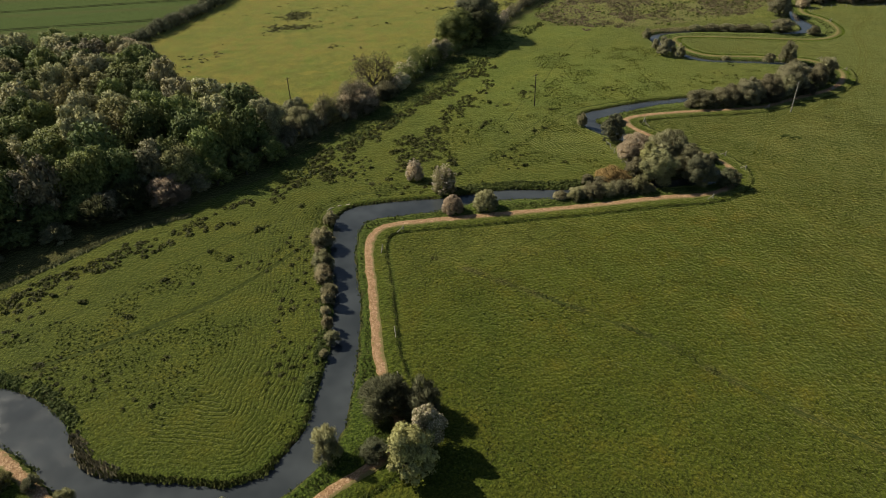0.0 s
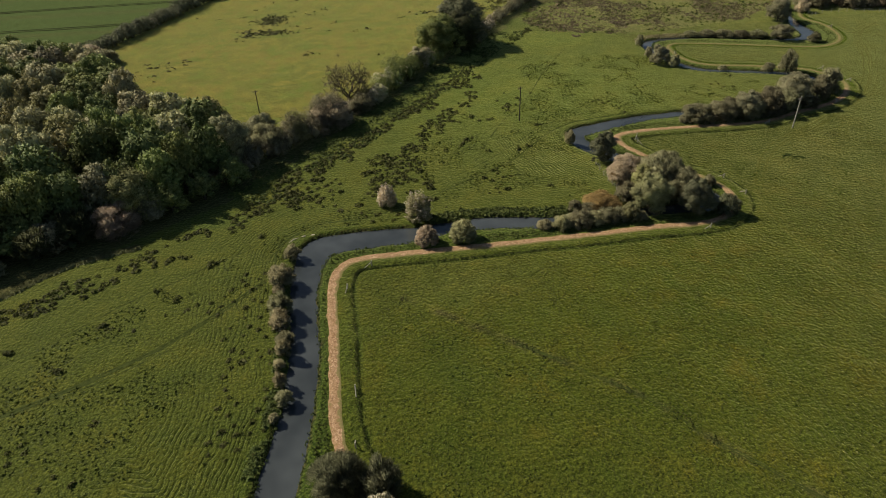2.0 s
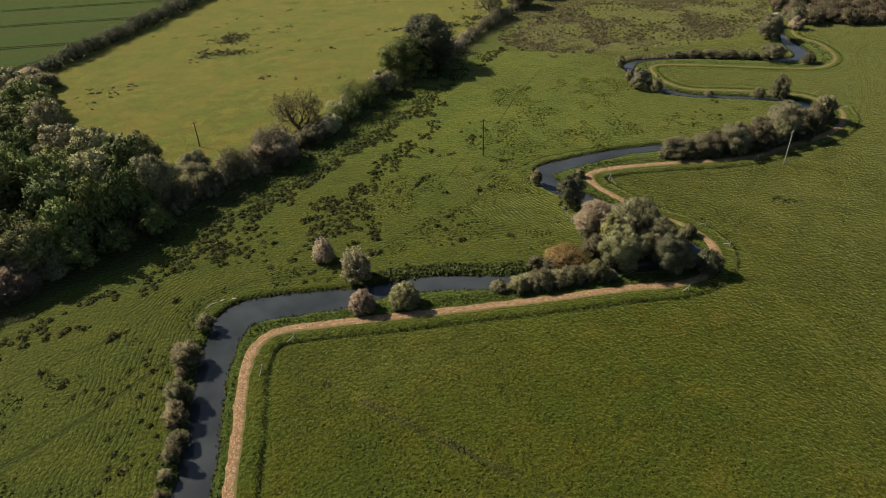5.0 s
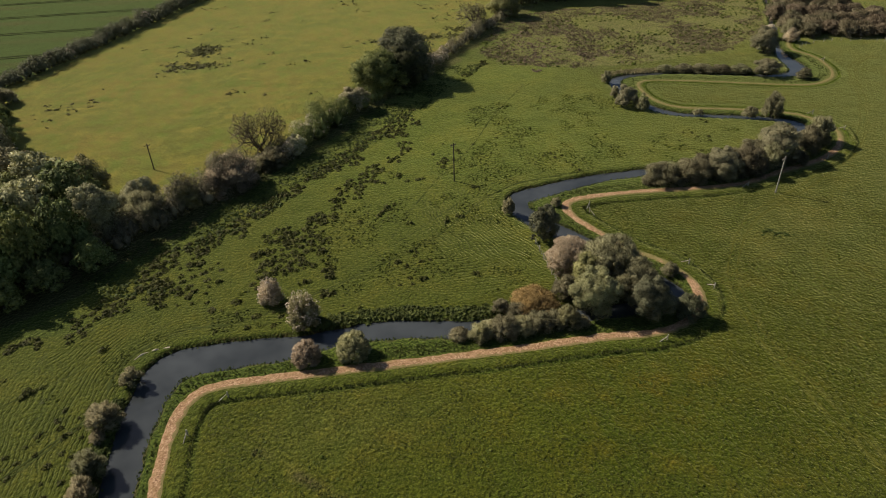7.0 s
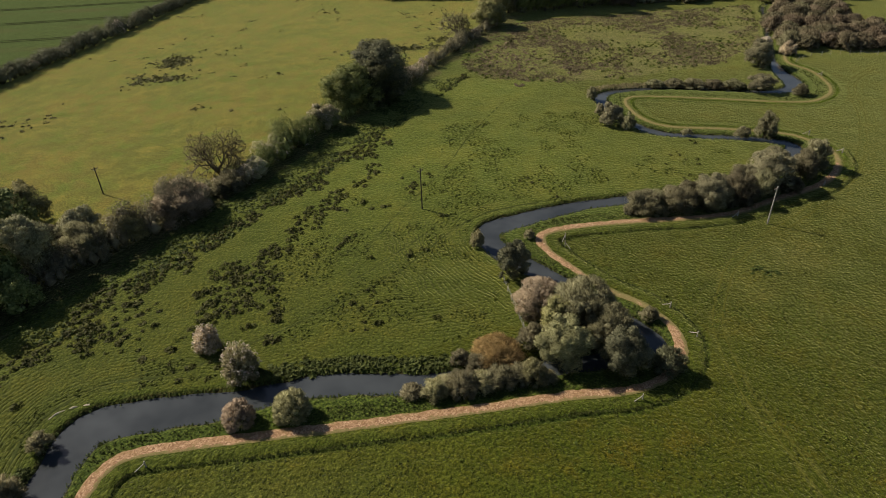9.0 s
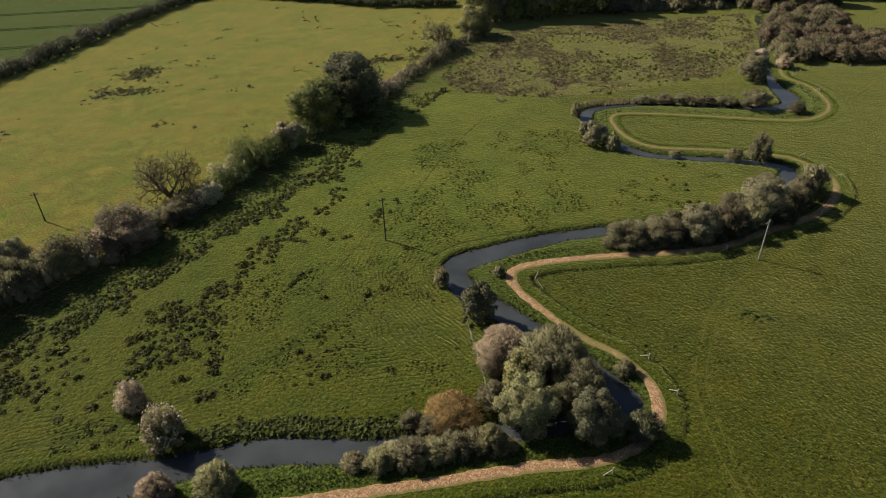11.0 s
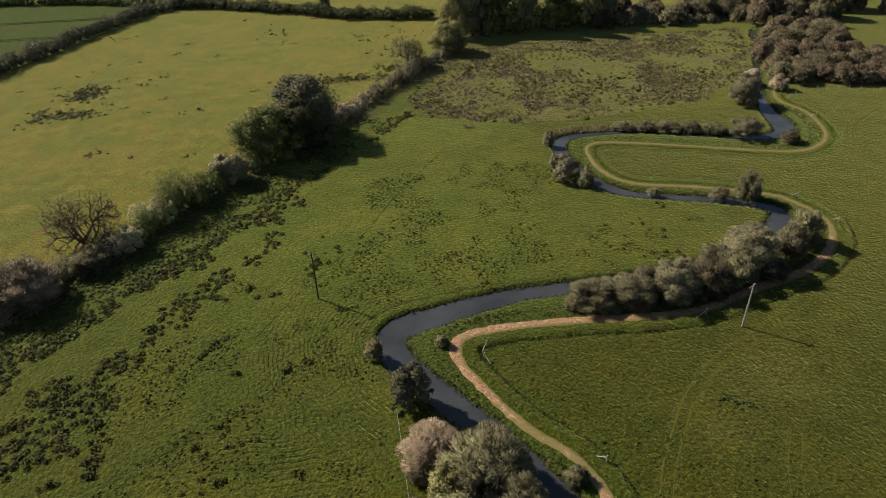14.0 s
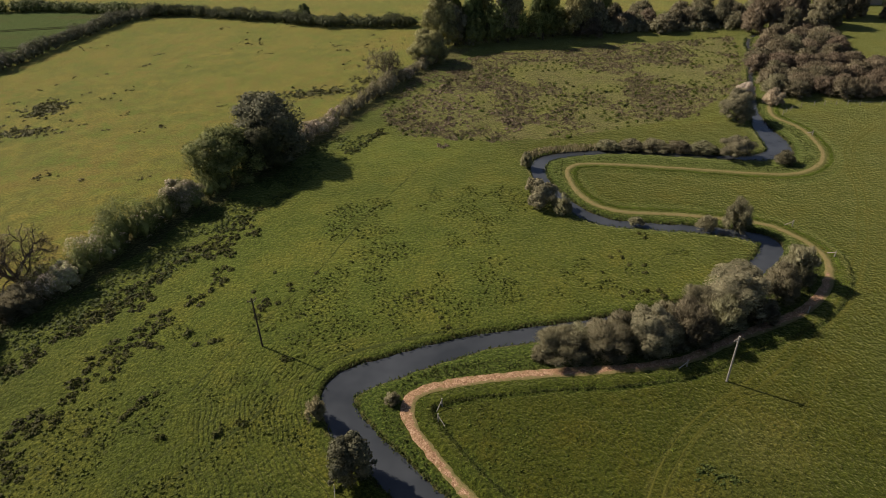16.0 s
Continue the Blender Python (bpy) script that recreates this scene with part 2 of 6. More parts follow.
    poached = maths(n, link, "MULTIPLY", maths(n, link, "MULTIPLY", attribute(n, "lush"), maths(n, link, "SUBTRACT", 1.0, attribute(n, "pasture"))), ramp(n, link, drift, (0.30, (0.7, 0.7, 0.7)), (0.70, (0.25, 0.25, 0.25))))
    # shade in the hollows of lumpy ground, put into the colour
    pit_shade = maths(n, link, "MULTIPLY", poached, ramp(n, link, heap, (0.30, (0, 0, 0)), (0.52, (0.62, 0.62, 0.62))))
    col = mix(n, link, pit_shade, col, (0.024, 0.036, 0.008))
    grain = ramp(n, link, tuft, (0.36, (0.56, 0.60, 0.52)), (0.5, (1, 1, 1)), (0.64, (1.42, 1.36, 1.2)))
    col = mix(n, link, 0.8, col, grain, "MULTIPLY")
    # relief shading in the colour: hummock tops lighter, dips darker
    dip_shade = ramp(n, link, hummock, (0.36, (0.66, 0.72, 0.62)), (0.52, (1, 1, 1)), (0.66, (1.14, 1.12, 1.05)))
    col = mix(n, link, maths(n, link, "SUBTRACT", 1.0, maths(n, link, "MULTIPLY", attribute(n, "pasture"), 0.7)), col, dip_shade, "MULTIPLY")
    speck = ramp(n, link, fine, (0.3, (0.46, 0.50, 0.46)), (0.7, (1.50, 1.44, 1.36)))
    col = mix(n, link, 0.9, col, speck, "MULTIPLY")
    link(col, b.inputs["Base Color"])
    smooth = maths(n, link, "ADD", attribute(n, "crop"), maths(n, link, "ADD", maths(n, link, "MULTIPLY", attribute(n, "pasture"), 0.6), maths(n, link, "MULTIPLY", attribute(n, "lush"), 0.18)))
    rough = maths(n, link, "SUBTRACT", 1.05, smooth)
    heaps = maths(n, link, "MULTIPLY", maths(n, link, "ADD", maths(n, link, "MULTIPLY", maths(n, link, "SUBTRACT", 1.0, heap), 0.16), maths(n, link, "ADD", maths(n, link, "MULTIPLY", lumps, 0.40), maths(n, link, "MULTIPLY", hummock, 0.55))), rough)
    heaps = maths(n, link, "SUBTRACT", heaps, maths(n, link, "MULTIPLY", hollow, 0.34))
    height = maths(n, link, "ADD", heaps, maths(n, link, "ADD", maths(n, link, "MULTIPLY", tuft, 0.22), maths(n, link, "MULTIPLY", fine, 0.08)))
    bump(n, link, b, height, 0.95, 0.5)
    shine = maths(n, link, "ADD", maths(n, link, "MULTIPLY", attribute(n, "crop"), 0.9), maths(n, link, "MULTIPLY", attribute(n, "pasture"), 0.6))
    link(maths(n, link, "MULTIPLY", maths(n, link, "SUBTRACT", 1.0, shine), 0.015), b.inputs["Specular IOR Level"])
    b.inputs["Sheen Weight"].default_value, b.inputs["Sheen Roughness"].default_value = 0.34, 0.42
    b.inputs["Sheen Tint"].default_value = (0.78, 0.78, 0.30, 1)
    return mat


def chip_material():
    """Wood chips trodden into a path, giving way to dry grass where it is little used."""
    mat, n, link, b = material("wood_chips", 0.9, 0.2)
    at = n.new("ShaderNodeTexCoord").outputs["Object"]
    v = n.new("ShaderNodeTexVoronoi")
    v.inputs["Scale"].default_value = 7.0
    link(at, v.inputs["Vector"])
    mid = noise_node(n, link, 1.1, 4, at)
    fine = noise_node(n, link, 9, 3, at)
    chips = ramp(n, link, v.outputs["Color"], (0.1, (0.14, 0.078, 0.042)), (0.5, (0.28, 0.168, 0.092)), (0.9, (0.46, 0.32, 0.20)))
    chips = mix(n, link, ramp(n, link, mid, (0.4, (0, 0, 0)), (0.7, (0.7, 0.7, 0.7))), chips, (0.21, 0.125, 0.055))
    dry = ramp(n, link, fine, (0.3, (0.125, 0.105, 0.035)), (0.7, (0.215, 0.175, 0.072)))
    fac = maths(n, link, "ADD", attribute(n, "worn"), maths(n, link, "MULTIPLY", maths(n, link, "SUBTRACT", mid, 0.5), 1.6))
    turf = ramp(n, link, fine, (0.3, (0.065, 0.080, 0.014)), (0.7, (0.120, 0.120, 0.026)))
    dry = mix(n, link, ramp(n, link, maths(n, link, "ADD", maths(n, link, "SUBTRACT", attribute(n, "worn"), 0.55), maths(n, link, "MULTIPLY", maths(n, link, "SUBTRACT", mid, 0.5), 1.4)), (0.35, (0, 0, 0)), (0.7, (0.75, 0.75, 0.75))), dry, turf)
    col = mix(n, link, ramp(n, link, fac, (0.4, (0, 0, 0)), (0.6, (1, 1, 1))), chips, dry)
    link(col, b.inputs["Base Color"])
    bump(n, link, b, mix(n, link, 0.5, v.outputs["Distance"], fine), 0.8, 0.12)
    return mat


def water_material():
    mat, n, link, b = material("river_water", 0.06, 0.5)
    at = n.new("ShaderNodeTexCoord").outputs["Object"]
    big = noise_node(n, link, 0.12, 3, at)
    link(ramp(n, link, big, (0.35, (0.030, 0.035, 0.038)), (0.65, (0.052, 0.059, 0.063))), b.inputs["Base Color"])
    b.inputs["IOR"].default_value = 1.33
    link(ramp(n, link, noise_node(n, link, 0.25, 3, at), (0.4, (0.04,) * 3), (0.65, (0.16,) * 3)), b.inputs["Roughness"])
    swell = noise_node(n, link, 2.2, 3, at)
    chop = maths(n, link, "MULTIPLY", noise_node(n, link, 5.5, 4, at, 0.75), maths(n, link, "MULTIPLY", attribute(n, "riffle"), 6.0))
    bump(n, link, b, maths(n, link, "ADD", swell, chop), 0.12, 0.06)
    return mat


def leaf_material(name, dark, light, through=0.14, spread=0.22):
    """Leaves that vary from thing to thing and from leaf to leaf, and let some light through."""
    mat, n, link, b = material(name, 0.7, 0.12)
    geo, info = n.new("ShaderNodeNewGeometry"), n.new("ShaderNodeObjectInfo")
    col = mix(n, link, geo.outputs["Random Per Island"], dark, light)
    hsv = n.new("ShaderNodeHueSaturation")
    shift = maths(n, link, "MULTIPLY", maths(n, link, "SUBTRACT", info.outputs["Random"], 0.5), 0.03)
    link(maths(n, link, "ADD", shift, 0.5), hsv.inputs["Hue"])
    patch = noise_node(n, link, 0.33, 3, geo.outputs["Position"])
    tone = ramp(n, link, patch, (0.34, (0.68, 0.68, 0.68)), (0.66, (1.32, 1.32, 1.32)))
    whole = maths(n, link, "ADD", maths(n, link, "MULTIPLY", info.outputs["Random"], spread), 1 - spread / 2)
    link(maths(n, link, "MULTIPLY", whole, tone), hsv.inputs["Value"])
    link(col, hsv.inputs["Color"])
    link(hsv.outputs[0], b.inputs["Base Color"])
    t = n.new("ShaderNodeBsdfTranslucent")
    link(hsv.outputs[0], t.inputs["Color"])
    m = n.new("ShaderNodeMixShader")
    m.inputs[0].default_value = through
    link(b.outputs[0], m.inputs[1]), link(t.outputs[0], m.inputs[2])
    link(m.outputs[0], n["Material Output"].inputs["Surface"])
    return mat


def plain_material(name, dark, light, scale, rough=0.8, relief=0.02):
    mat, n, link, b = material(name, rough)
    at = n.new("ShaderNodeTexCoord").outputs["Object"]
    t = noise_node(n, link, scale, 5, at, 0.7)
    link(ramp(n, link, t, (0.3, dark), (0.7, light)), b.inputs["Base Color"])
    bump(n, link, b, t, 0.6, relief)
    return mat


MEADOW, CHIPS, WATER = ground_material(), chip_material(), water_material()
LEAF = {
    "dark": leaf_material("leaves_dark_green", (0.060, 0.077, 0.024), (0.156, 0.180, 0.062)),
    "deep": leaf_material("leaves_deep_green", (0.034, 0.042, 0.017), (0.092, 0.098, 0.043)),
    "green": leaf_material("leaves_green", (0.089, 0.113, 0.031), (0.216, 0.240, 0.080)),
    "olive": leaf_material("leaves_olive", (0.127, 0.127, 0.047), (0.299, 0.281, 0.120)),
    "silver": leaf_material("leaves_silver_green", (0.206, 0.198, 0.095), (0.411, 0.385, 0.212)),
    "brown": leaf_material("twigs_brown", (0.112, 0.104, 0.060), (0.247, 0.226, 0.135)),
    "russet": leaf_material("twigs_russet", (0.117, 0.098, 0.062), (0.249, 0.208, 0.134)),
    "dusk": leaf_material("leaves_dark_brownish", (0.063, 0.066, 0.038), (0.166, 0.159, 0.093)),
    "grey": leaf_material("twigs_grey", (0.151, 0.144, 0.078), (0.312, 0.296, 0.172)),
    "pink": leaf_material("twigs_pinkish_grey", (0.302, 0.240, 0.167), (0.497, 0.403, 0.284)),
    "straw": leaf_material("twigs_straw", (0.204, 0.182, 0.101), (0.396, 0.355, 0.210)),
    "orange": leaf_material("leaves_golden_tan", (0.223, 0.159, 0.057), (0.446, 0.324, 0.132)),
    "slate": leaf_material("leaves_grey_green", (0.072, 0.078, 0.042), (0.180, 0.184, 0.108)),
    "yellow": leaf_material("leaves_yellow_green", (0.150, 0.150, 0.066), (0.320, 0.310, 0.158)),
    "lime": leaf_material("leaves_fresh_yellow", (0.200, 0.184, 0.075), (0.405, 0.370, 0.170)),
    "white": leaf_material("blossom_white", (0.40, 0.33, 0.25), (0.72, 0.62, 0.50), 0.2, 0.1),
}
RUSH = leaf_material("rush_blades", (0.028, 0.033, 0.007), (0.072, 0.076, 0.017), 0.12)
SEDGE = leaf_material("sedge_blades", (0.094, 0.078, 0.042), (0.190, 0.150, 0.090), 0.25)
PINK_SEDGE = leaf_material("dead_sedge", (0.125, 0.100, 0.062), (0.235, 0.185, 0.118), 0.2)
DRY_RUSH = leaf_material("browned_rush", (0.062, 0.062, 0.020), (0.120, 0.110, 0.038), 0.12)
GRASS = leaf_material("grass_blades", (0.080, 0.120, 0.014), (0.160, 0.200, 0.028), 0.2)
TURF = leaf_material("turf_blades", (0.026, 0.036, 0.004), (0.066, 0.070, 0.008), 0.1)
GRAZED = leaf_material("grazed_blades", (0.036, 0.054, 0.007), (0.094, 0.112, 0.015), 0.1)
TUFT = leaf_material("trampled_grass", (0.042, 0.062, 0.009), (0.098, 0.122, 0.017), 0.15)
BANK = leaf_material("bank_herbs", (0.036, 0.052, 0.012), (0.090, 0.108, 0.026), 0.15)
REED_GREEN = leaf_material("rough_pale_grass", (0.090, 0.092, 0.036), (0.200, 0.190, 0.090), 0.2)
REED = leaf_material("dry_reeds", (0.140, 0.116, 0.058), (0.330, 0.280, 0.160), 0.2)
TWIG_BARK = plain_material("twig_bark", (0.060, 0.047, 0.036), (0.140, 0.112, 0.086), 3.0)
BARK = plain_material("bark", (0.040, 0.032, 0.022), (0.110, 0.092, 0.068), 3.0)
TIMBER = plain_material("weathered_timber", (0.19, 0.17, 0.14), (0.42, 0.39, 0.33), 6.0)
POLE_DARK = plain_material("creosoted_timber", (0.030, 0.024, 0.017), (0.075, 0.060, 0.044), 4.0)
# paler copy of the pole timber, its sunlit look put into the colour
POLE_PALE = plain_material("sunlit_pole_timber", (0.22, 0.20, 0.17), (0.40, 0.37, 0.32), 4.0)
CERAMIC = plain_material("brown_ceramic", (0.05, 0.03, 0.02), (0.10, 0.06, 0.04), 8.0, 0.3)
GALVANISED = plain_material("galvanised_steel", (0.25, 0.25, 0.25), (0.42, 0.42, 0.42), 10.0, 0.45)


# ---- mesh helpers ----
def quads_mesh(name, verts, quads, mat, smooth=False):
    verts, quads = np.asarray(verts, np.float32), np.asarray(quads, np.int32)
    me = bpy.data.meshes.new(name)
    me.vertices.add(len(verts))
    me.vertices.foreach_set("co", verts.ravel())
    me.loops.add(quads.size)
    me.loops.foreach_set("vertex_index", quads.ravel())
    me.polygons.add(len(quads))
    me.polygons.foreach_set("loop_start", np.arange(len(quads), dtype=np.int32) * quads.shape[1])
    me.polygons.foreach_set("use_smooth", np.full(len(quads), smooth))
    me.update(calc_edges=True)
    if mat:
        me.materials.append(mat)
    return me


def field(me, name, values):
    me.attributes.new(name, "FLOAT", "POINT").data.foreach_set("value", np.asarray(values, np.float32).ravel())


def child(name, me, parent, mat=None, label=""):
    ob = new(name, me)
    ob.parent = parent
    if mat:
        ob.material_slots[0].link = "OBJECT"
        ob.material_slots[0].material = mat
    return tagged(ob, label)


def part(name, bm, mat, parent, label=""):
    me = bpy.data.meshes.new(name)
    bm.to_mesh(me)
    bm.free()
    me.materials.append(mat)
    return child(name, me, parent, None, label)


def ribbon(line, left, right, columns):
    """A strip along a line, from left to right of it (arrays of metres)."""
    side = sideways(line)
    across = np.linspace(0, 1, columns)
    off = np.outer(left, 1 - across) + np.outer(right, across)
    xy = line[:, None, :2] + off[..., None] * side[:, None]
    k = np.arange(len(line) * columns).reshape(len(line), columns)
    q = np.stack([k[:-1, :-1], k[:-1, 1:], k[1:, 1:], k[1:, :-1]], -1).reshape(-1, 4)
    return xy.reshape(-1, 2), q[:, ::-1], off


# ---- ground: one sheet with the river bed cut into it ----
def spans(*runs):
    return np.concatenate([np.arange(a, b, s) for a, b, s in runs])


gx = np.concatenate([[-3000, -1500, -800, -480, -300, -220], spans((-160, -58, 2), (-58, 100, 0.58), (100, 165, 0.75), (165, 262, 1.6)), [262, 300, 400, 600, 1200, 3000]])
gy = np.concatenate([[-2500, -1000, -400, -120, -30, 10], spans((24, 36, 2), (36, 150, 0.58), (150, 216, 0.75), (216, 290, 1.4), (290, 420, 3)), [420, 450, 520, 700, 1200, 2200, 4000]])


def near(line, reach, width=None):
    """For every ground point: the distance to a line (less its half width), signed side and length along it, within reach."""
    d = np.full((len(gy), len(gx)), 1e3)
    s, a = np.zeros_like(d), np.zeros_like(d)
    side = sideways(line)
    along = np.concatenate([[0], np.cumsum(np.hypot(*np.diff(line[:, :2], axis=0).T))])
    for k, (x, y) in enumerate(line[:, :2]):
        i0, i1 = np.searchsorted(gx, (x - reach, x + reach))
        j0, j1 = np.searchsorted(gy, (y - reach, y + reach))
        dx, dy = gx[None, i0:i1] - x, gy[j0:j1, None] - y
        e = np.hypot(dx, dy) - (0 if width is None else width[k])
        w = d[j0:j1, i0:i1]
        m = e < w
        w[m] = e[m]
        s[j0:j1, i0:i1][m] = np.sign(dx * side[k, 0] + dy * side[k, 1])[m]
        a[j0:j1, i0:i1][m] = along[k]
    return d, s, a


X, Y = np.meshgrid(gx, gy)
d_river, s_river, _ = near(river, 9, river[:, 2])
d_path, s_path, a_path = near(towpath, 6)
d_river = d_river + 0.25 * vnoise(X, Y, 1.6, 3)
bed = 1 - step(-1.0, 0.45, d_river)
relief = 0.025 * vnoise(X, Y, 1.5, 1) + 0.06 * vnoise(X, Y, 2.7, 2) + 0.06 * vnoise(X, Y, 9, 5)
verge = step(0.9, 1.3, d_path) * (1 - step(2.75, 2.95, d_path + 0.15 * vnoise(X, Y, 1.3, 8))) * (s_path > 0)
flat = 1 - step(1.0, 2.2, d_path)
# the raised verge's shadow, put in as a dark line and groove
verge_shadow = (s_path > 0) * (1 - step(0.15, 0.4, np.abs(d_path - 3.2)))
wheel = glide([(x, y, 0) for x, y in WHEEL_TRACK], 0.5)
d_wheel = np.abs(near(wheel, 4)[0] - 0.85)
d_wheel = np.minimum(d_wheel, np.abs(near(glide([(x, y, 0) for x, y in WHEEL_TRACK_EAST], 0.5), 4)[0] - 0.85) + 0.14)
d_cow = np.minimum(near(glide([(x, y, 0) for x, y in COW_TRACK], 0.4), 4)[0], near(glide([(x, y, 0) for x, y in COW_TRACK_UP], 0.4), 4)[0] + 0.1)
for line in COW_TRACKS_FAINT:
    d_cow = np.minimum(d_cow, near(glide([(x, y, 0) for x, y in line], 0.4), 3)[0] + 0.16)
d_furrow = near(glide([(x, y, 0) for x, y in FURROW], 0.5), 4)[0]
rut = 1 - step(0.1, 0.55, d_cow + 0.12 * vnoise(X, Y, 1.7, 14))
calm = 1 - 0.75 * step(140, 152, Y)
Z = relief * (1 - flat) + 0.2 * calm * verge * (1 + 0.4 * vnoise(X, Y, 0.8, 4)) - 0.06 * rut - 0.12 * verge_shadow - 0.03 * (1 - step(0.1, 0.4, d_wheel))
Z = Z * (1 - bed) - 1.4 * bed
k = np.arange(X.size).reshape(X.shape)
quads = np.stack([k[:-1, :-1], k[:-1, 1:], k[1:, 1:], k[1:, :-1]], -1).reshape(-1, 4)
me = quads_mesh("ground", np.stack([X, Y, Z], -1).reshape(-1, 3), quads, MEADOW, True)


def left_of(line, x, y):
    """True where a point lies to the left of the way along a many-cornered line."""
    p = np.array(line, float)
    xs = np.interp(y, p[:, 1], p[:, 0])
    return x < xs


north = left_of([(-160, 0), (-70, 224), (-54, 260), (-43, 285), (-20, 337), (-9, 346)], X, Y)
in_pasture = left_of([(-90, 90), (-40, 126), (-13, 136.5), (14, 170), (33, 196), (60, 230), (94, 276), (94, 300), (94, 4000)], X, Y) & (Y > 100)
beyond = (Y > np.interp(X, [-9, 7, 35, 59, 84, 260], [346, 341, 326, 312, 305, 300]))
crop = north & (Y < np.interp(X, [-150, -74, -51, -9], [381, 369, 365, 347])) & (Y > 196)
grazed = X < np.interp(Y, [45, 60, 98, 99, 108, 109, 112, 130, 141, 142, 150, 160, 170, 200], [-11, -8, -6, -4, -4, 40, 56, 54, 54, 100, 112, 116, 94, 92])
grazed &= Y > np.interp(X, [-160, -60, -46, -36, -20, -8, 0, 10], [90, 61, 54, 44.5, 40, 43, 47, 60])
field(me, "lush", np.where(grazed, 1.0, 0.65 - 0.65 * np.exp(-(((X - 58) / 38) ** 2) - ((Y - 84) / 22) ** 2)))
# ungrazed tone, plus a painted fall in brightness towards the east
field(me, "sward_falloff", np.where(grazed | in_pasture, 0.0, 1.0) * (Y < 205) * (0.45 + 0.70 * step(30, 75, X + 0.3 * (Y - 100)) + 0.5 * step(60, 105, X + 0.3 * (Y - 100))) * (1 - 0.35 * step(130, 165, Y)))
shore, _, _ = near(river, 22, river[:, 2])
field(me, "shore", np.minimum(shore, 30) + 0.8 * vnoise(X, Y, 7, 91) + 0.35 * vnoise(X, Y, 2.3, 92))
bends = 0.4 * np.exp(-(((X + 26) / 22) ** 2) - ((Y - 64) / 18) ** 2) + 1.5 * np.exp(-(((X - 47) / 14) ** 2) - ((Y - 128) / 13) ** 2) + 0.9 * np.exp(-(((X + 14) / 9) ** 2) - ((Y - 95) / 18) ** 2) + 0.7 * np.exp(-(((X + 16) / 12) ** 2) - ((Y - 58) / 9) ** 2) + 0.6 * np.exp(-(((X - 5) / 16) ** 2) - ((Y - 111) / 5) ** 2)
field(me, "trodden", np.clip(1.25 * bends, 0, 1) * grazed * step(0.6, 1.6, shore) * (1 - step(13, 21, shore)))
glade = grazed * (0.42 * np.exp(-(((X - 48) / 42) ** 2) - ((Y - 168) / 32) ** 2) + 0.4 * np.exp(-(((X - 68) / 17) ** 2) - ((Y - 204) / 8) ** 2))
field(me, "pasture", np.where(in_pasture | beyond, 1.0, 0.25 * glade))
field(me, "fresh", np.clip(2.0 * glade, 0, 0.8))
tram = np.abs(np.mod(Y + 0.07 * X + 2, 26) - 13)
headland = np.abs(np.interp(Y, [224, 260, 285, 337, 346], [-70, -54, -43, -20, -9]) - X - 9)
field(me, "crop", crop * 1.0)
field(me, "sedge", inside(X, Y, ROUGH) * 1.0)
margin = (1 - step(0.6, 2.6, d_river + 0.8 * vnoise(X, Y, 2.5, 6))) * (d_river > 0.2)
between = (d_path < 6) & (s_path < 0) & (d_path > 1.0) & (d_river < 6)
off_hedge = (X - np.interp(Y, [120, 136.5, 148, 170, 196, 213, 230, 248, 276], [-30, -13, -4, 14, 33, 48, 60, 73, 94])) * 0.78
ditch = 0.75 * step(0, 2, off_hedge) * (1 - step(6, 11, off_hedge + 3 * vnoise(X, Y, 6, 17))) * (Y > 112) * (Y < 276)
# rank growth, with the verge's shadow line painted in
field(me, "tall", np.clip(0.55 * margin + 0.3 * verge + 0.9 * between + ditch + 0.8 * verge_shadow, 0, 1))
yellowed = 0.34 * np.exp(-(((X - 100) / 6) ** 2) - ((Y - 119) / 5) ** 2) + 0.25 * np.exp(-(((X - 91) / 5) ** 2) - ((Y - 112) / 3) ** 2) + 0.2 * np.exp(-(((X - 20) / 14) ** 2) - ((Y - 88) / 6) ** 2)
field(me, "worn", np.clip(yellowed + 0.3 * (1 - step(0.05, 0.3, d_wheel + 0.1 * vnoise(X, Y, 2, 15))) + 0.3 * (1 - step(0.3, 1.2, d_furrow)) * (vnoise(X, Y, 3, 9) > 0.1), 0, 1))
lanes = crop * np.maximum(1 - step(0.2, 1.3, np.abs(tram - 1.2)), 1 - step(0.2, 1.0, np.abs(headland - 1.2)))
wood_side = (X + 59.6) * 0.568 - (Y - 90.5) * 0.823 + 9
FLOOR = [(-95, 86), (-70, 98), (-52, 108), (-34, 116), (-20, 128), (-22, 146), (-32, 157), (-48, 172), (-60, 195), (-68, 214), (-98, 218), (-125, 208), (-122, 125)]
# leaf litter in the wood, plus strips darkened as wood and hedge shadow
litter_shade = 0.9 * inside(X, Y, FLOOR) + 0.8 * np.where(Y < 124, (wood_side < 6.4) & (X < -18), (off_hedge < 4.5 + 1.5 * vnoise(X, Y, 4, 27)) & (off_hedge > -2)) * (Y > 70) * (Y < 276)
field(me, "earth", np.clip(litter_shade + 0.75 * (1 - step(0.15, 0.8, d_furrow)) * step(-0.5, 0.3, vnoise(X, Y, 2.2, 19)) + 0.5 * lanes + (1 - step(0.05, 0.35, d_river)) + 0.35 * rut * (0.65 + 0.35 * vnoise(X, Y, 5, 11)), 0, 1))
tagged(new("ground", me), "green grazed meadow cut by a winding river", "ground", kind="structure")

TROD = plain_material("trodden_track", (0.022, 0.030, 0.009), (0.062, 0.076, 0.018), 1.6)
TROD.node_tree.nodes["Principled BSDF"].inputs["Specular IOR Level"].default_value = 0.02


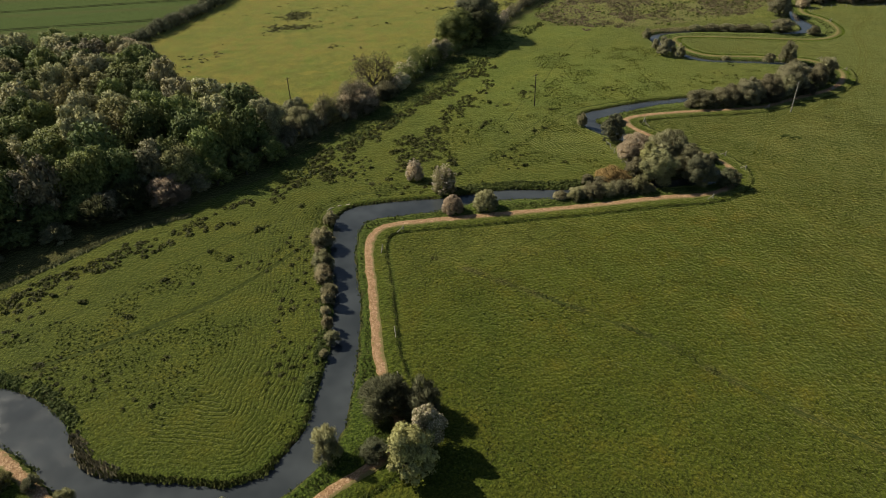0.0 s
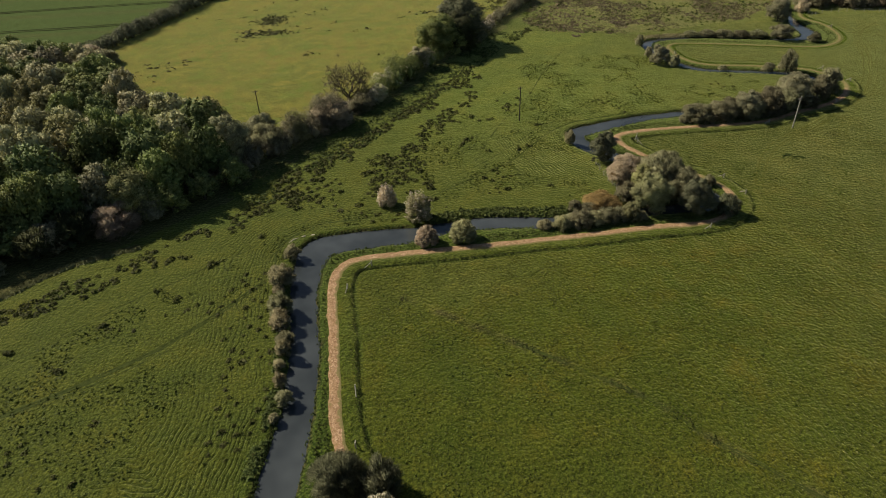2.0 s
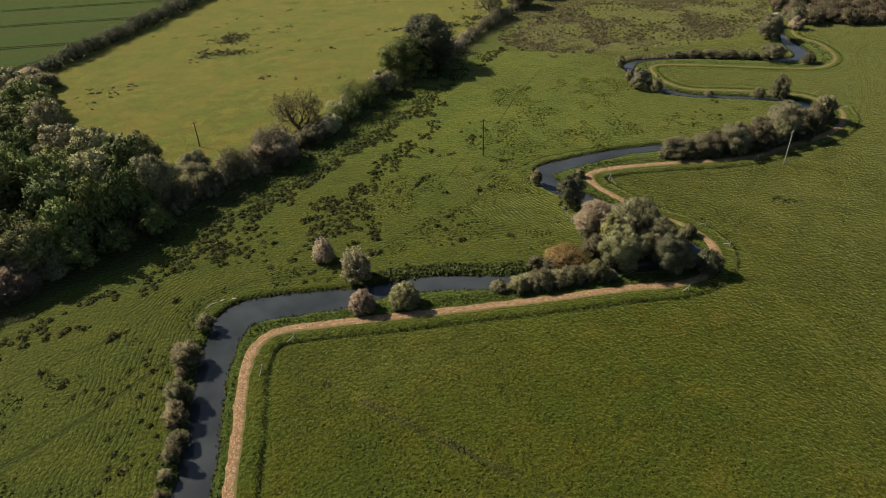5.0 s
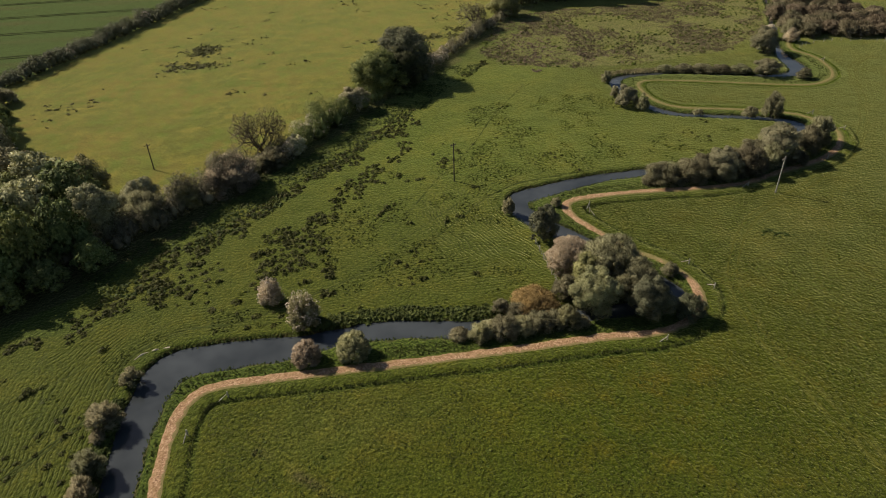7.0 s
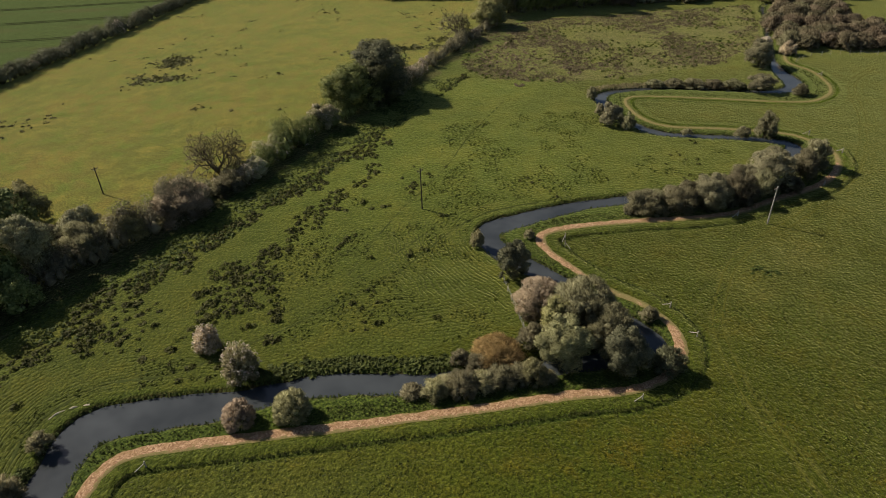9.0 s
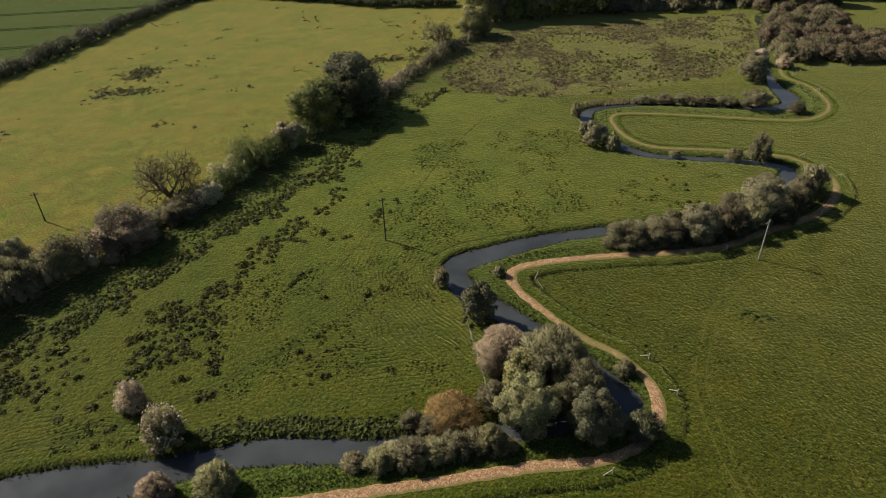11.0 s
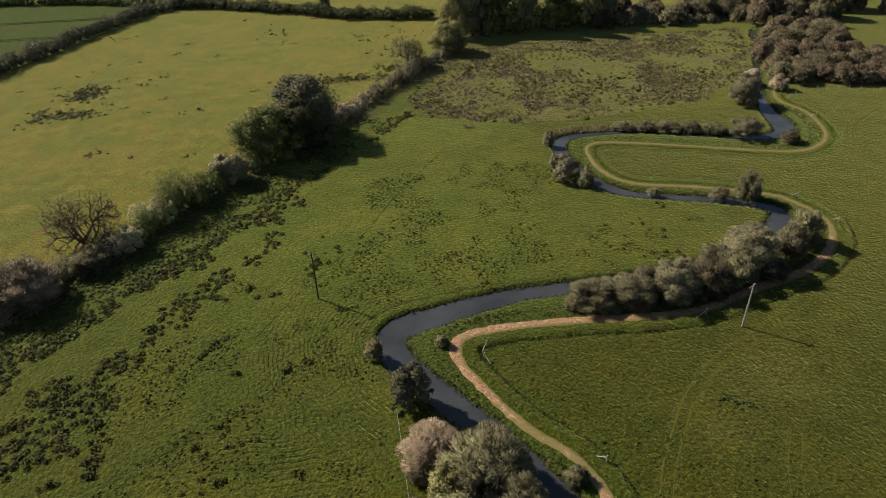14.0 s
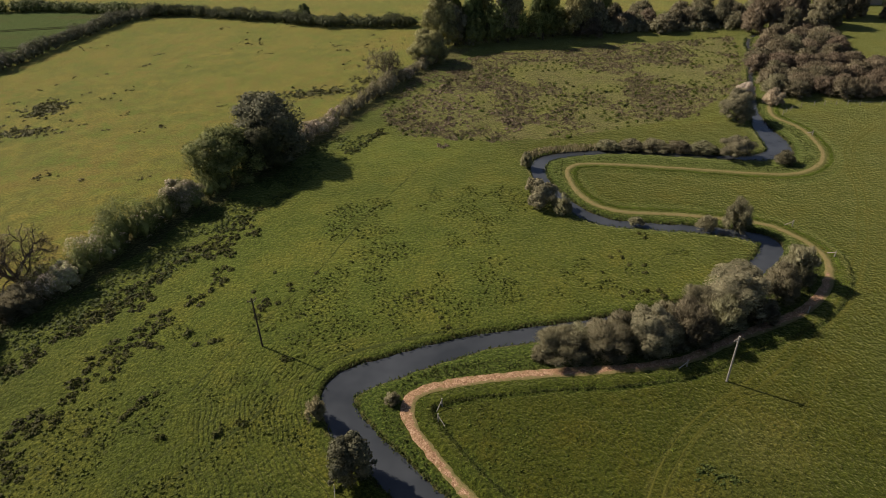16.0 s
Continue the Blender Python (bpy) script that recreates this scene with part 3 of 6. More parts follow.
def ground_z(x, y):
    """The ground's height at points, between the corners of its grid."""
    i = np.clip(np.searchsorted(gx, x) - 1, 0, len(gx) - 2)
    j = np.clip(np.searchsorted(gy, y) - 1, 0, len(gy) - 2)
    u, v = (x - gx[i]) / (gx[i + 1] - gx[i]), (y - gy[j]) / (gy[j + 1] - gy[j])
    return (Z[j, i] * (1 - u) + Z[j, i + 1] * u) * (1 - v) + (Z[j + 1, i] * (1 - u) + Z[j + 1, i + 1] * u) * v


for n, line in enumerate([COW_TRACK, COW_TRACK_UP] + COW_TRACKS_FAINT):
    line = glide([(x, y, 0) for x, y in line], 0.4)
    line[:, :2] += 0.12 * sideways(line) * vnoise(line[:, 0], line[:, 1], 1.5, 50 + n)[:, None]
    wide = (0.25 if n == 0 else 0.17) * (0.75 + 0.6 * vnoise(line[:, 0], line[:, 1], 2.2, 60 + n))
    xy, q, _ = ribbon(line, -wide, wide, 3)
    z = ground_z(xy[:, 0], xy[:, 1]) + np.tile([-0.03, 0.05 if n == 0 else 0.025, -0.03], len(line)) + 0.06 * vnoise(xy[:, 0], xy[:, 1], 1.1, 70 + n)
    tagged(new("track", quads_mesh("track", np.c_[xy, z], q, TROD, True)), "narrow dark cow track trodden across the meadow", "track", kind="structure")

# water
half = river[:, 2] + 0.7
xy, q, _ = ribbon(river, -half, half, 5)
me = quads_mesh("water", np.c_[xy, np.full(len(xy), -0.42)], q, WATER, True)
field(me, "riffle", 1 - step(-40, -30, xy[:, 0]))
tagged(new("water", me), "murky grey-green slow river water", "river", kind="structure")

# path
wob = lambda seed: 0.16 * vnoise(towpath[:, 0], towpath[:, 1], 1.0, seed) + 0.12 * vnoise(towpath[:, 0], towpath[:, 1], 4.0, seed + 1)
slim = 1 - 0.28 * step(142, 152, towpath[:, 1]) - 0.2 * step(104, 109, towpath[:, 1]) * (1 - step(126, 131, towpath[:, 1]))
xy, q, off = ribbon(towpath, (-0.92 + wob(21)) * slim, (0.92 + wob(31)) * slim, 9)
lift = 0.10 - 0.10 * np.abs(np.linspace(-1, 1, 9))[None] ** 4 + 0.02 * vnoise(xy[:, 0], xy[:, 1], 0.5, 3).reshape(off.shape)
me = quads_mesh("path", np.c_[xy, lift.ravel() - 0.03], q, CHIPS, True)
tx, ty = towpath[:, 0], towpath[:, 1]
use = 0.16 + 0.5 * step(103, 112, ty) - 0.45 * step(115, 125, ty) + 0.62 * step(142, 152, ty)
field(me, "worn", (use[:, None] + 0.3 * np.abs(np.linspace(-1, 1, 9))[None] ** 2 + 0.6 * step(0.0, 0.9, np.linspace(-1, 1, 9))[None]).ravel())
tagged(new("path", me), "orange-brown wood chip path along the riverbank", "path", kind="structure")


# ---- foliage ----
def leaf_cloud(r, lobes, n, size, shell=(0.74, 1.06), lean=0.8, slim=0.6, rise=0.0, heart=(0, 0, 0.42)):
    """Small three-cornered leaves on the skins of lobes (x, y, z, radius, height ratio), with the normals of the crown's round form.
    rise: how far the leaves stand up like shoots."""
    lobes = np.array(lobes, float)
    area = lobes[:, 3] ** 2 * lobes[:, 4]
    pick = r.choice(len(lobes), int(n * 1.9), p=area / area.sum())
    way = r.normal(size=(len(pick), 3))
    way /= np.linalg.norm(way, axis=1)[:, None]
    way[:, 2] = np.where(way[:, 2] < -0.4, -way[:, 2], way[:, 2])
    grow = lobes[pick, 3:4] * np.c_[np.ones((len(pick), 2)), lobes[pick, 4:5]]
    at = lobes[pick, :3] + way * grow * r.uniform(*shell, (len(pick), 1))
    deep = np.zeros(len(at), bool)
    for x, y, z, rad, tall in lobes:
        near_it = np.abs(at[:, 0] - x) < rad
        deep[near_it] |= ((at[near_it, 0] - x) ** 2 + (at[near_it, 1] - y) ** 2 + ((at[near_it, 2] - z) / tall) ** 2) < (0.7 * rad) ** 2
    keep = np.flatnonzero(~deep & (at[:, 2] > 0.01))[:n]
    at, way = at[keep], way[keep]
    normal = way + lean * r.normal(size=at.shape)
    normal *= np.where(np.sum(normal * way, 1) < 0, -1, 1)[:, None]
    normal /= np.linalg.norm(normal, axis=1)[:, None]
    t = np.cross(normal, r.normal(size=at.shape)) + rise * (way * 0.5 + (0, 0, 1.0))
    t -= normal * np.sum(t * normal, 1)[:, None]
    t /= np.linalg.norm(t, axis=1)[:, None] + 1e-9
    u = np.cross(normal, t)
    s = size * r.uniform(0.6, 1.4, (len(at), 1))
    v = np.stack([at - t * s * 0.7 - u * s * slim, at - t * s * 0.7 + u * s * slim, at + t * s], 1)
    if heart is None:
        out = np.zeros_like(at)
    else:
        out = at - np.array(heart)
        out /= np.linalg.norm(out, axis=1)[:, None]
    shade = 0.6 * way + 0.4 * out + 0.75 * normal
    shade /= np.linalg.norm(shade, axis=1)[:, None]
    flip = np.sum(np.cross(v[:, 1] - v[:, 0], v[:, 2] - v[:, 0]) * shade, 1) < 0
    v[flip] = v[flip][:, ::-1]
    return v.reshape(-1, 3), np.repeat(shade, 3, 0)


def lump(lobe, scale=0.74, rings=2, sides=5):
    """A rough core under the leaves, so that no light shows through the middle."""
    x, y, z, rad, tall = lobe
    out, shade = [], []
    a = np.linspace(0.001, math.pi - 0.001, rings + 1)
    b = np.linspace(0, 2 * math.pi, sides + 1)
    d = lambda p, q: np.array((math.sin(p) * math.cos(q), math.sin(p) * math.sin(q), math.cos(p)))
    for p0, p1 in zip(a, a[1:]):
        for q0, q1 in zip(b, b[1:]):
            for corners in ((d(p0, q0), d(p1, q0), d(p1, q1)), (d(p0, q0), d(p1, q1), d(p0, q1))):
                for w in corners:
                    g = np.array((x, y, z)) + scale * rad * w * (1, 1, tall)
                    out.append((g[0], g[1], max(0.0, g[2])))
                    shade.append(w)
    return np.array(out), np.array(shade)


def leaves_mesh(name, sets, mat, shift=(0, 0, 0)):
    v = np.concatenate([s[0] for s in sets]) - np.array(shift)
    w = np.concatenate([s[1] for s in sets])
    me = quads_mesh(name, v, np.arange(len(v)).reshape(-1, 3), mat, True)
    me.normals_split_custom_set_from_vertices(w.tolist())
    return me


def wood_mesh(name, v, mat, shift=(0, 0, 0)):
    return quads_mesh(name, v - np.array(shift), np.arange(len(v)).reshape(-1, 4), mat)


def tube(points, radii, sides=6):
    p, out = np.array(points, float), []
    rings = []
    for k in range(len(p)):
        d = p[min(k + 1, len(p) - 1)] - p[max(k - 1, 0)]
        d /= np.linalg.norm(d)
        a = np.cross(d, (0.3, 0.9, 0.1))
        a /= np.linalg.norm(a)
        b = np.cross(d, a)
        ang = np.arange(sides) * 2 * math.pi / sides
        rings.append(p[k] + radii[k] * (np.cos(ang)[:, None] * a + np.sin(ang)[:, None] * b))
    for r0, r1 in zip(rings, rings[1:]):
        for s in range(sides):
            e = (s + 1) % sides
            out += [r0[s], r0[e], r1[e], r1[s]]
    return np.array(out)


def limbs_of(r, lobes, trunk, girth):
    """A tapered trunk and a limb to each lobe."""
    base = np.array((0, 0, -0.03))
    fork = np.array((r.uniform(-0.03, 0.03), r.uniform(-0.03, 0.03), trunk))
    out = [tube([base, fork * 0.5, fork], [girth * 1.35, girth, girth * 0.8], 8)]
    for x, y, z, rad, tall in lobes:
        tip = np.array((x, y, z))
        mid = fork * 0.45 + tip * 0.55 + r.normal(size=3) * 0.02 - (0, 0, 0.03)
        out.append(tube([fork, mid, tip], [girth * 0.55, girth * 0.35, girth * 0.12], 5))
    return np.concatenate(out)


def crown_lobes(r, count, low, core, spread=0.30, size=(0.17, 0.26)):
    """Uneven lobes of a crown about one metre wide and one high."""
    tilt = r.uniform(-0.06, 0.06, 2)
    out = [(0, 0, low + (1 - low) * 0.40, core, (1 - low) * 0.42 / max(core, 0.3))]
    for k in range(count):
        a = 2 * math.pi * (k * 0.618) + r.uniform(-0.5, 0.5)
        up = r.uniform(0.0, 1.0)
        d = spread * math.sqrt(max(0.04, 1 - (up - 0.3) ** 2 / 0.55)) * r.uniform(0.6, 1.3)
        s = r.uniform(size[0] * 0.7, size[1] * 1.1)
        z = low + s * 0.6 + (1 - low - s * 1.5) * up * r.uniform(0.85, 1.08)
        out.append((d * math.cos(a) + tilt[0] * up, d * math.sin(a) + tilt[1] * up, z, s, r.uniform(0.75, 1.3)))
    return out


def sprays(r, count, reach, upright, high=1.0):
    """Ends of a bush's main shoots on an uneven dome about one metre wide and one high."""
    out = []
    for k in range(count):
        a = 2 * math.pi * k * 0.618 + r.uniform(-0.4, 0.4)
        c = 1 - (k + 0.5) / count * (1.0 if upright else 1.08)
        c = np.clip(c + r.uniform(-0.06, 0.06), -0.1, 1)
        if upright:
            c = c ** 0.6
        sn = math.sqrt(max(0.0, 1 - c * c))
        way = np.array((0.46 * sn * math.cos(a), 0.46 * sn * math.sin(a), high * (0.16 + 0.82 * max(0.0, c))))
        out.append(way * (*(r.uniform(*reach),) * 2, r.uniform(*reach)))
    return np.array(out)


def brush_cloud(r, ends, n, long, thin, fan, upright=0.25):
    """Fine shoots fanning out round each spray's end, longest in its middle, so that the outline is feathery."""
    k = r.integers(0, len(ends), n)
    end = ends[k]
    axis = end - np.array((0, 0, 0.12))
    far = np.linalg.norm(axis, axis=1)[:, None]
    axis = axis / far + np.array((0, 0, upright))
    axis /= np.linalg.norm(axis, axis=1)[:, None]
    off = r.normal(size=(n, 3)) * fan
    off -= axis * np.sum(off * axis, 1)[:, None]
    drop = np.sum(off * off, 1)[:, None] / fan
    tip = end + off - axis * (0.28 * drop + np.abs(r.normal(size=(n, 1))) * 0.5 * fan)
    tip[:, 2] = np.maximum(tip[:, 2], 0.015 + 0.03 * r.random(n))
    grow = axis + off / fan * 0.28 + 0.22 * r.normal(size=(n, 3))
    grow /= np.linalg.norm(grow, axis=1)[:, None]
    foot = tip - grow * long * r.uniform(0.55, 1.35, (n, 1))
    foot[:, 2] = np.maximum(foot[:, 2], 0.0)
    side = np.cross(grow, r.normal(size=(n, 3)))
    side *= thin * r.uniform(0.6, 1.4, (n, 1)) / (np.linalg.norm(side, axis=1)[:, None] + 1e-9)
    v = np.stack([foot - side * 0.7, tip - side * 0.15, foot + side], 1)
    v[:, 1] += side * 0.1
    round_it = axis + 0.9 * off / fan * 0.5
    shade = round_it / np.linalg.norm(round_it, axis=1)[:, None] + 0.42 * r.normal(size=(n, 3))
    shade /= np.linalg.norm(shade, axis=1)[:, None]
    flip = np.sum(np.cross(v[:, 1] - v[:, 0], v[:, 2] - v[:, 0]) * shade, 1) < 0
    v[flip] = v[flip][:, ::-1]
    return v.reshape(-1, 3), np.repeat(shade, 3, 0)


def spray_cores(ends, size, high=0.36):
    """Lobes behind the sprays and in the bush's middle."""
    mid = [(0, 0, high, 0.27, high / 0.27 * 1.05)]
    return mid + [(*(e * (0.7, 0.7, 0.62)), size, 1.15) for e in ends]


REACH = (0.10, 0.13, 0.17, 0.26, 0.15)


def forked(r, foot, way, girth, level, out, tips):
    """Branches that fork level by level; their tips are gathered for buds."""
    length = REACH[level] * r.uniform(0.8, 1.2)
    bend = foot + way * length * 0.5 + r.normal(size=3) * length * 0.06
    end = foot + way * length
    out.append(tube([foot, bend, end], [girth, girth * 0.84, girth * 0.66], 6 if level > 3 else 4 if level > 1 else 3))
    if level == 0:
        tips.append((end, way))
        return
    a0 = r.uniform(0, 6.28)
    many = 6 if level == 4 else 4
    for k in range(many):
        a = a0 + k * 6.28 / many + r.uniform(-0.3, 0.3)
        side = np.cross(way, (math.cos(a), math.sin(a), 0.2))
        side /= np.linalg.norm(side) + 1e-9
        go = way * r.uniform(0.4, 0.8) + side * r.uniform(0.6, 1.0) + np.array((end[0] * 0.6, end[1] * 0.6, 0.16))
        go /= np.linalg.norm(go)
        start = foot + (end - foot) * (1.0 if k == 0 else r.uniform(0.5, 1.0))
        forked(r, start, go, girth * (0.7 if level == 4 else 0.56), level - 1, out, tips)


SHAPES = {}
FINE = {"small": (2900, 1.65), "middle": (6200, 1.1), "large": (19000, 0.58)}


def shapes(kind, grade):
    """Crowns with their limbs for each kind of growth and grade of size, one metre wide and high, built once."""
    if (kind, grade) in SHAPES:
        return SHAPES[kind, grade]
    made = []
    n, f = FINE[grade]
    for k in range(3):
        r = np.random.default_rng(100 + k + 10 * len(SHAPES))
        if kind == "bush":
            lobes = crown_lobes(r, 38, 0.02, 0.35, 0.34, (0.065, 0.14))
            leaves, limbs = leaf_cloud(r, lobes, n, 0.024 * f, (0.74, 1.2)), limbs_of(r, lobes[:14], 0.08, 0.022)
        elif kind == "twig":
            ends = sprays(r, 58, (0.88, 1.06), False)
            lobes = spray_cores(ends, 0.10)
            leaves, limbs = brush_cloud(r, ends, int(n * 1.2), 0.10 * f ** 0.5, 0.0062 * f, 0.062, 0.35), limbs_of(r, lobes[1:15], 0.06, 0.018)
        elif kind == "shaggy":
            ends = sprays(r, 30, (0.66, 1.1), True)
            lobes = spray_cores(ends, 0.10, 0.30)
            leaves, limbs = brush_cloud(r, ends, int(n * 1.15), 0.13 * f ** 0.5, 0.0066 * f, 0.080, 0.7), limbs_of(r, lobes[1:15], 0.06, 0.018)
        elif kind == "scrub":
            ends = sprays(r, 36, (0.84, 1.04), True)
            lobes = spray_cores(ends, 0.13, 0.30)
            leaves, limbs = brush_cloud(r, ends, 4200, 0.13, 0.0088, 0.085, 0.8), limbs_of(r, lobes[1:9], 0.06, 0.018)
        elif kind == "tree":
            lobes = crown_lobes(r, 40, 0.06, 0.36, 0.35, (0.075, 0.135))
            leaves, limbs = leaf_cloud(r, lobes, 14000 if grade == "large" else 3400, 0.016 if grade == "large" else 0.030, (0.66, 1.3)), limbs_of(r, lobes[:10], 0.22, 0.03)
        elif kind == "tall":
            lobes = crown_lobes(r, 24, 0.14, 0.26, 0.28, (0.12, 0.2))
            leaves, limbs = leaf_cloud(r, lobes, 4600, 0.030, (0.72, 1.2)), limbs_of(r, lobes[:10], 0.45, 0.024)
        else:
            limbs, tips = [], []
            forked(r, np.array((0.0, 0.0, -0.03)), np.array((0.03, 0.0, 1.0)), 0.026, 4, limbs, tips)
            limbs = np.concatenate(limbs)
            ends = np.array([t[0] for t in tips])
            squeeze = np.array((0.47 / np.percentile(np.abs(ends[:, :2]), 97), 0.47 / np.percentile(np.abs(ends[:, :2]), 97), 0.96 / np.percentile(ends[:, 2], 98)))
            limbs, ends = limbs * squeeze, ends * squeeze
            lobes = [(*e, 0.02, 1.0) for e in ends[::9]]
            leaves = brush_cloud(r, ends, 10000, 0.038, 0.0030, 0.022, 0.1)
        sets = [leaves] if kind == "bare" else [leaves] + [lump(l) for l in lobes]
        flowers = [(*e, 0.055, 1.0) for e in ends] if kind in ("twig", "shaggy", "scrub", "bare") else lobes
        made.append((leaves_mesh("crown", sets, LEAF["green"]), wood_mesh("trunk", limbs, BARK), flowers))
    SHAPES[kind, grade] = made
    return made


BLOSSOM = {}


def plant(name, kind, x, y, wide, high, leaf, label, category="bush", group="", blossom=0, turn=None, base=0.0):
    """A bush or tree: an empty at its foot with trunk and crown, and blossom where it flowers."""
    r = np.random.default_rng(int(abs(x * 131 + y * 17) * 10) % 2**31)
    v = int(r.integers(3))
    grade = "middle" if kind in ("scrub", "tall", "bare") else "small" if wide < 4.2 else "middle" if wide < 7.2 or group else "large"
    crown, trunk, lobes = shapes(kind, grade)[v]
    root = new(name)
    root.empty_display_size = 0.5
    spin = r.uniform(0, 360) if turn is None else turn
    root.matrix_world = pose(x, y, base, 0, 0, spin)
    scale = (wide, wide * r.uniform(0.9, 1.1), high)
    for part_name, mesh, mat in (("trunk", trunk, TWIG_BARK if kind == "bare" else BARK), ("crown", crown, LEAF[leaf])):
        ob = child(part_name, mesh, root, mat)
        ob.scale = scale
    if blossom:
        key = (kind, grade, v, blossom)
        if key not in BLOSSOM:
            q = np.random.default_rng(5 + v)
            BLOSSOM[key] = leaves_mesh("blossom", [leaf_cloud(q, lobes, blossom, 0.022, (0.98, 1.2), 0.9)], LEAF["white"])
        child("blossom", BLOSSOM[key], root, None, "creamy white flowers").scale = scale
    return tagged(root, label, category, group)


def hedge(name, line, wide, high, leaf, label, per_metre, size, seed, blossom=0.0, ragged=0.35):
    r = np.random.default_rng(seed)
    pts = glide([(x, y, 0) for x, y in line], 1.0)
    lobes = []
    for k, (x, y, _) in enumerate(pts):
        grow = 1 + ragged * float(vnoise(np.array([x]), np.array([y]), 6.0, seed)[0])
        for _ in range(2):
            rad = wide / 2 * (r.uniform(0.4, 0.75) if ragged > 0.4 else r.uniform(0.62, 0.95)) * (0.6 + 0.4 * grow)
            top = high * grow * r.uniform(0.72, 1.06)
            lobes.append((x + r.normal() * wide * 0.2, y + r.normal() * wide * 0.2, top * 0.38, rad, top * 0.62 / rad))
    root = new(name)
    root.location = (*pts[0][:2], 0)
    shift = np.array((*pts[0][:2], 0))
    n = int(per_metre * len(pts))
    leaves = leaf_cloud(r, lobes, n, size, (0.76, 1.24), 0.9, 0.5, 0.3, None)
    child("foliage", leaves_mesh("foliage", [leaves] + [lump(l, 0.62) for l in lobes], LEAF[leaf], shift), root)
    stems = []
    for x, y, z, rad, tall in lobes[::4]:
        stems.append(tube([(x, y, -0.1), (x + r.normal() * 0.15, y + r.normal() * 0.15, z)], [0.09, 0.04], 5))
    tagged(child("stems", wood_mesh("stems", np.concatenate(stems), BARK, shift), root), kind="stuff")
    if blossom:
        some = [l for l in lobes if vnoise(np.array([l[0]]), np.array([l[1]]), 7.0, seed + 1)[0] > 1 - 2 * blossom]
        if some:
            child("blossom", leaves_mesh("blossom", [leaf_cloud(r, some, 260 * len(some), size * 0.7, (0.98, 1.2), 0.9, 0.6, 0, None)], LEAF["white"], shift), root, None, "creamy white flowers")
    return tagged(root, label, "hedge")


def blades(name, at, tall, wide, count, mat, label, category, upright=False, seed=1):
    """Tussocks of blades in one mesh. at: rows of x, y, z; tall, wide: metres for each tussock. The blades lean together
    into ragged low heaps, or stand upright like reeds."""
    r = np.random.default_rng(seed)
    m = len(at)
    a = r.uniform(0, 2 * math.pi, (m, count))
    out = np.stack([np.cos(a), np.sin(a), np.zeros_like(a)], -1)
    side = np.stack([-np.sin(a), np.cos(a), np.zeros_like(a)], -1)
    w = wide[:, None] * r.uniform(0.55, 1.0, (m, count)) * 0.5
    foot = at[:, None] + out * (w * (0.5 if upright else 1.0))[..., None]
    tip = at[:, None] + out * (w * (0.8 if upright else r.uniform(-0.15, 0.45, (m, count))))[..., None]
    tip[..., 2] += tall[:, None] * r.uniform(0.55, 1.1, (m, count))
    s = (wide[:, None] * r.uniform(0.11, 0.22, (m, count)))[..., None]
    v = np.stack([foot - side * s, foot + side * s, tip + side * s * 0.3], 2)
    n = np.repeat((out * 0.75 + np.array((0, 0, 0.8)) + 0.25 * r.normal(size=out.shape))[:, :, None], 3, 2).reshape(-1, 3)
    return tagged(new(name, leaves_mesh(name, [(v.reshape(-1, 3), n / np.linalg.norm(n, axis=1)[:, None])], mat)), label, category, kind="stuff")


# ---- hedges ----
hedge("hedge", [(-26, 131), (-13, 139), (-4, 149), (1, 154.6)], 6.0, 6.4, "brown", "overgrown brown and green hedge beside the wood", 520, 0.15, 3, 0.0, 0.6)
hedge("hedge", [(1, 154.6), (5.8, 160), (11, 166.2)], 4.6, 4.4, "grey", "low gappy stretch of hedge under a half-bare tree", 420, 0.13, 9, 0.15, 0.5)
hedge("hedge", [(11, 166.2), (14, 170), (23, 182), (33, 196), (42, 206.5)], 5.4, 5.0, "green", "overgrown hawthorn hedge with patches of white blossom", 560, 0.14, 3, 0.08, 0.6)
hedge("hedge", [(42, 206.5), (49, 214.4), (60, 230), (73, 248), (86, 266)], 3.6, 3.2, "grey", "low pale hedge with white blossom beyond two large trees", 420, 0.13, 10, 0.3, 0.45)
hedge("hedge", HEDGE_NORTH, 4.4, 4.2, "slate", "trimmed grey-green field hedge beside the dark crop", 280, 0.2, 4, 0.08, 0.3)
hedge("hedge", HEDGE_FAR, 5.0, 3.6, "deep", "dark hedge along the far side of the pasture", 280, 0.22, 5, 0.0, 0.25)
hedge("hedge", HEDGE_BACK, 5.0, 3.6, "dark", "dark hedge behind the crop field", 150, 0.3, 6, 0.0, 0.25)

hedge("hedge", [(96, 279), (120, 283), (148, 280), (172, 277), (184, 277)], 5.0, 4.0, "brown", "dark thicket under the belt of tall trees", 150, 0.3, 8, 0.04, 0.9)

# ---- the wood ----
WOOD = [(-92, 92), (-76, 104), (-62, 114), (-50, 119), (-39, 123), (-29, 130), (-23, 138), (-24, 146), (-33, 155), (-46, 168), (-57, 190), (-66, 210), (-96, 214), (-118, 205), (-115, 130)]
r = np.random.default_rng(12)
spots = []
for _ in range(9000):
    p = (r.uniform(-120, -20), r.uniform(84, 216))
    if inside(np.array(p[0]), np.array(p[1]), WOOD) and all((p[0] - a) ** 2 + (p[1] - b) ** 2 > 6.6**2 for a, b in spots):
        spots.append(p)
edge = glide([(-80, 89.5, 0), (-66, 100.5, 0), (-56, 108.5, 0), (-48, 112, 0), (-38, 115.5, 0), (-28, 120.5, 0), (-18.5, 129, 0)], 5.0)
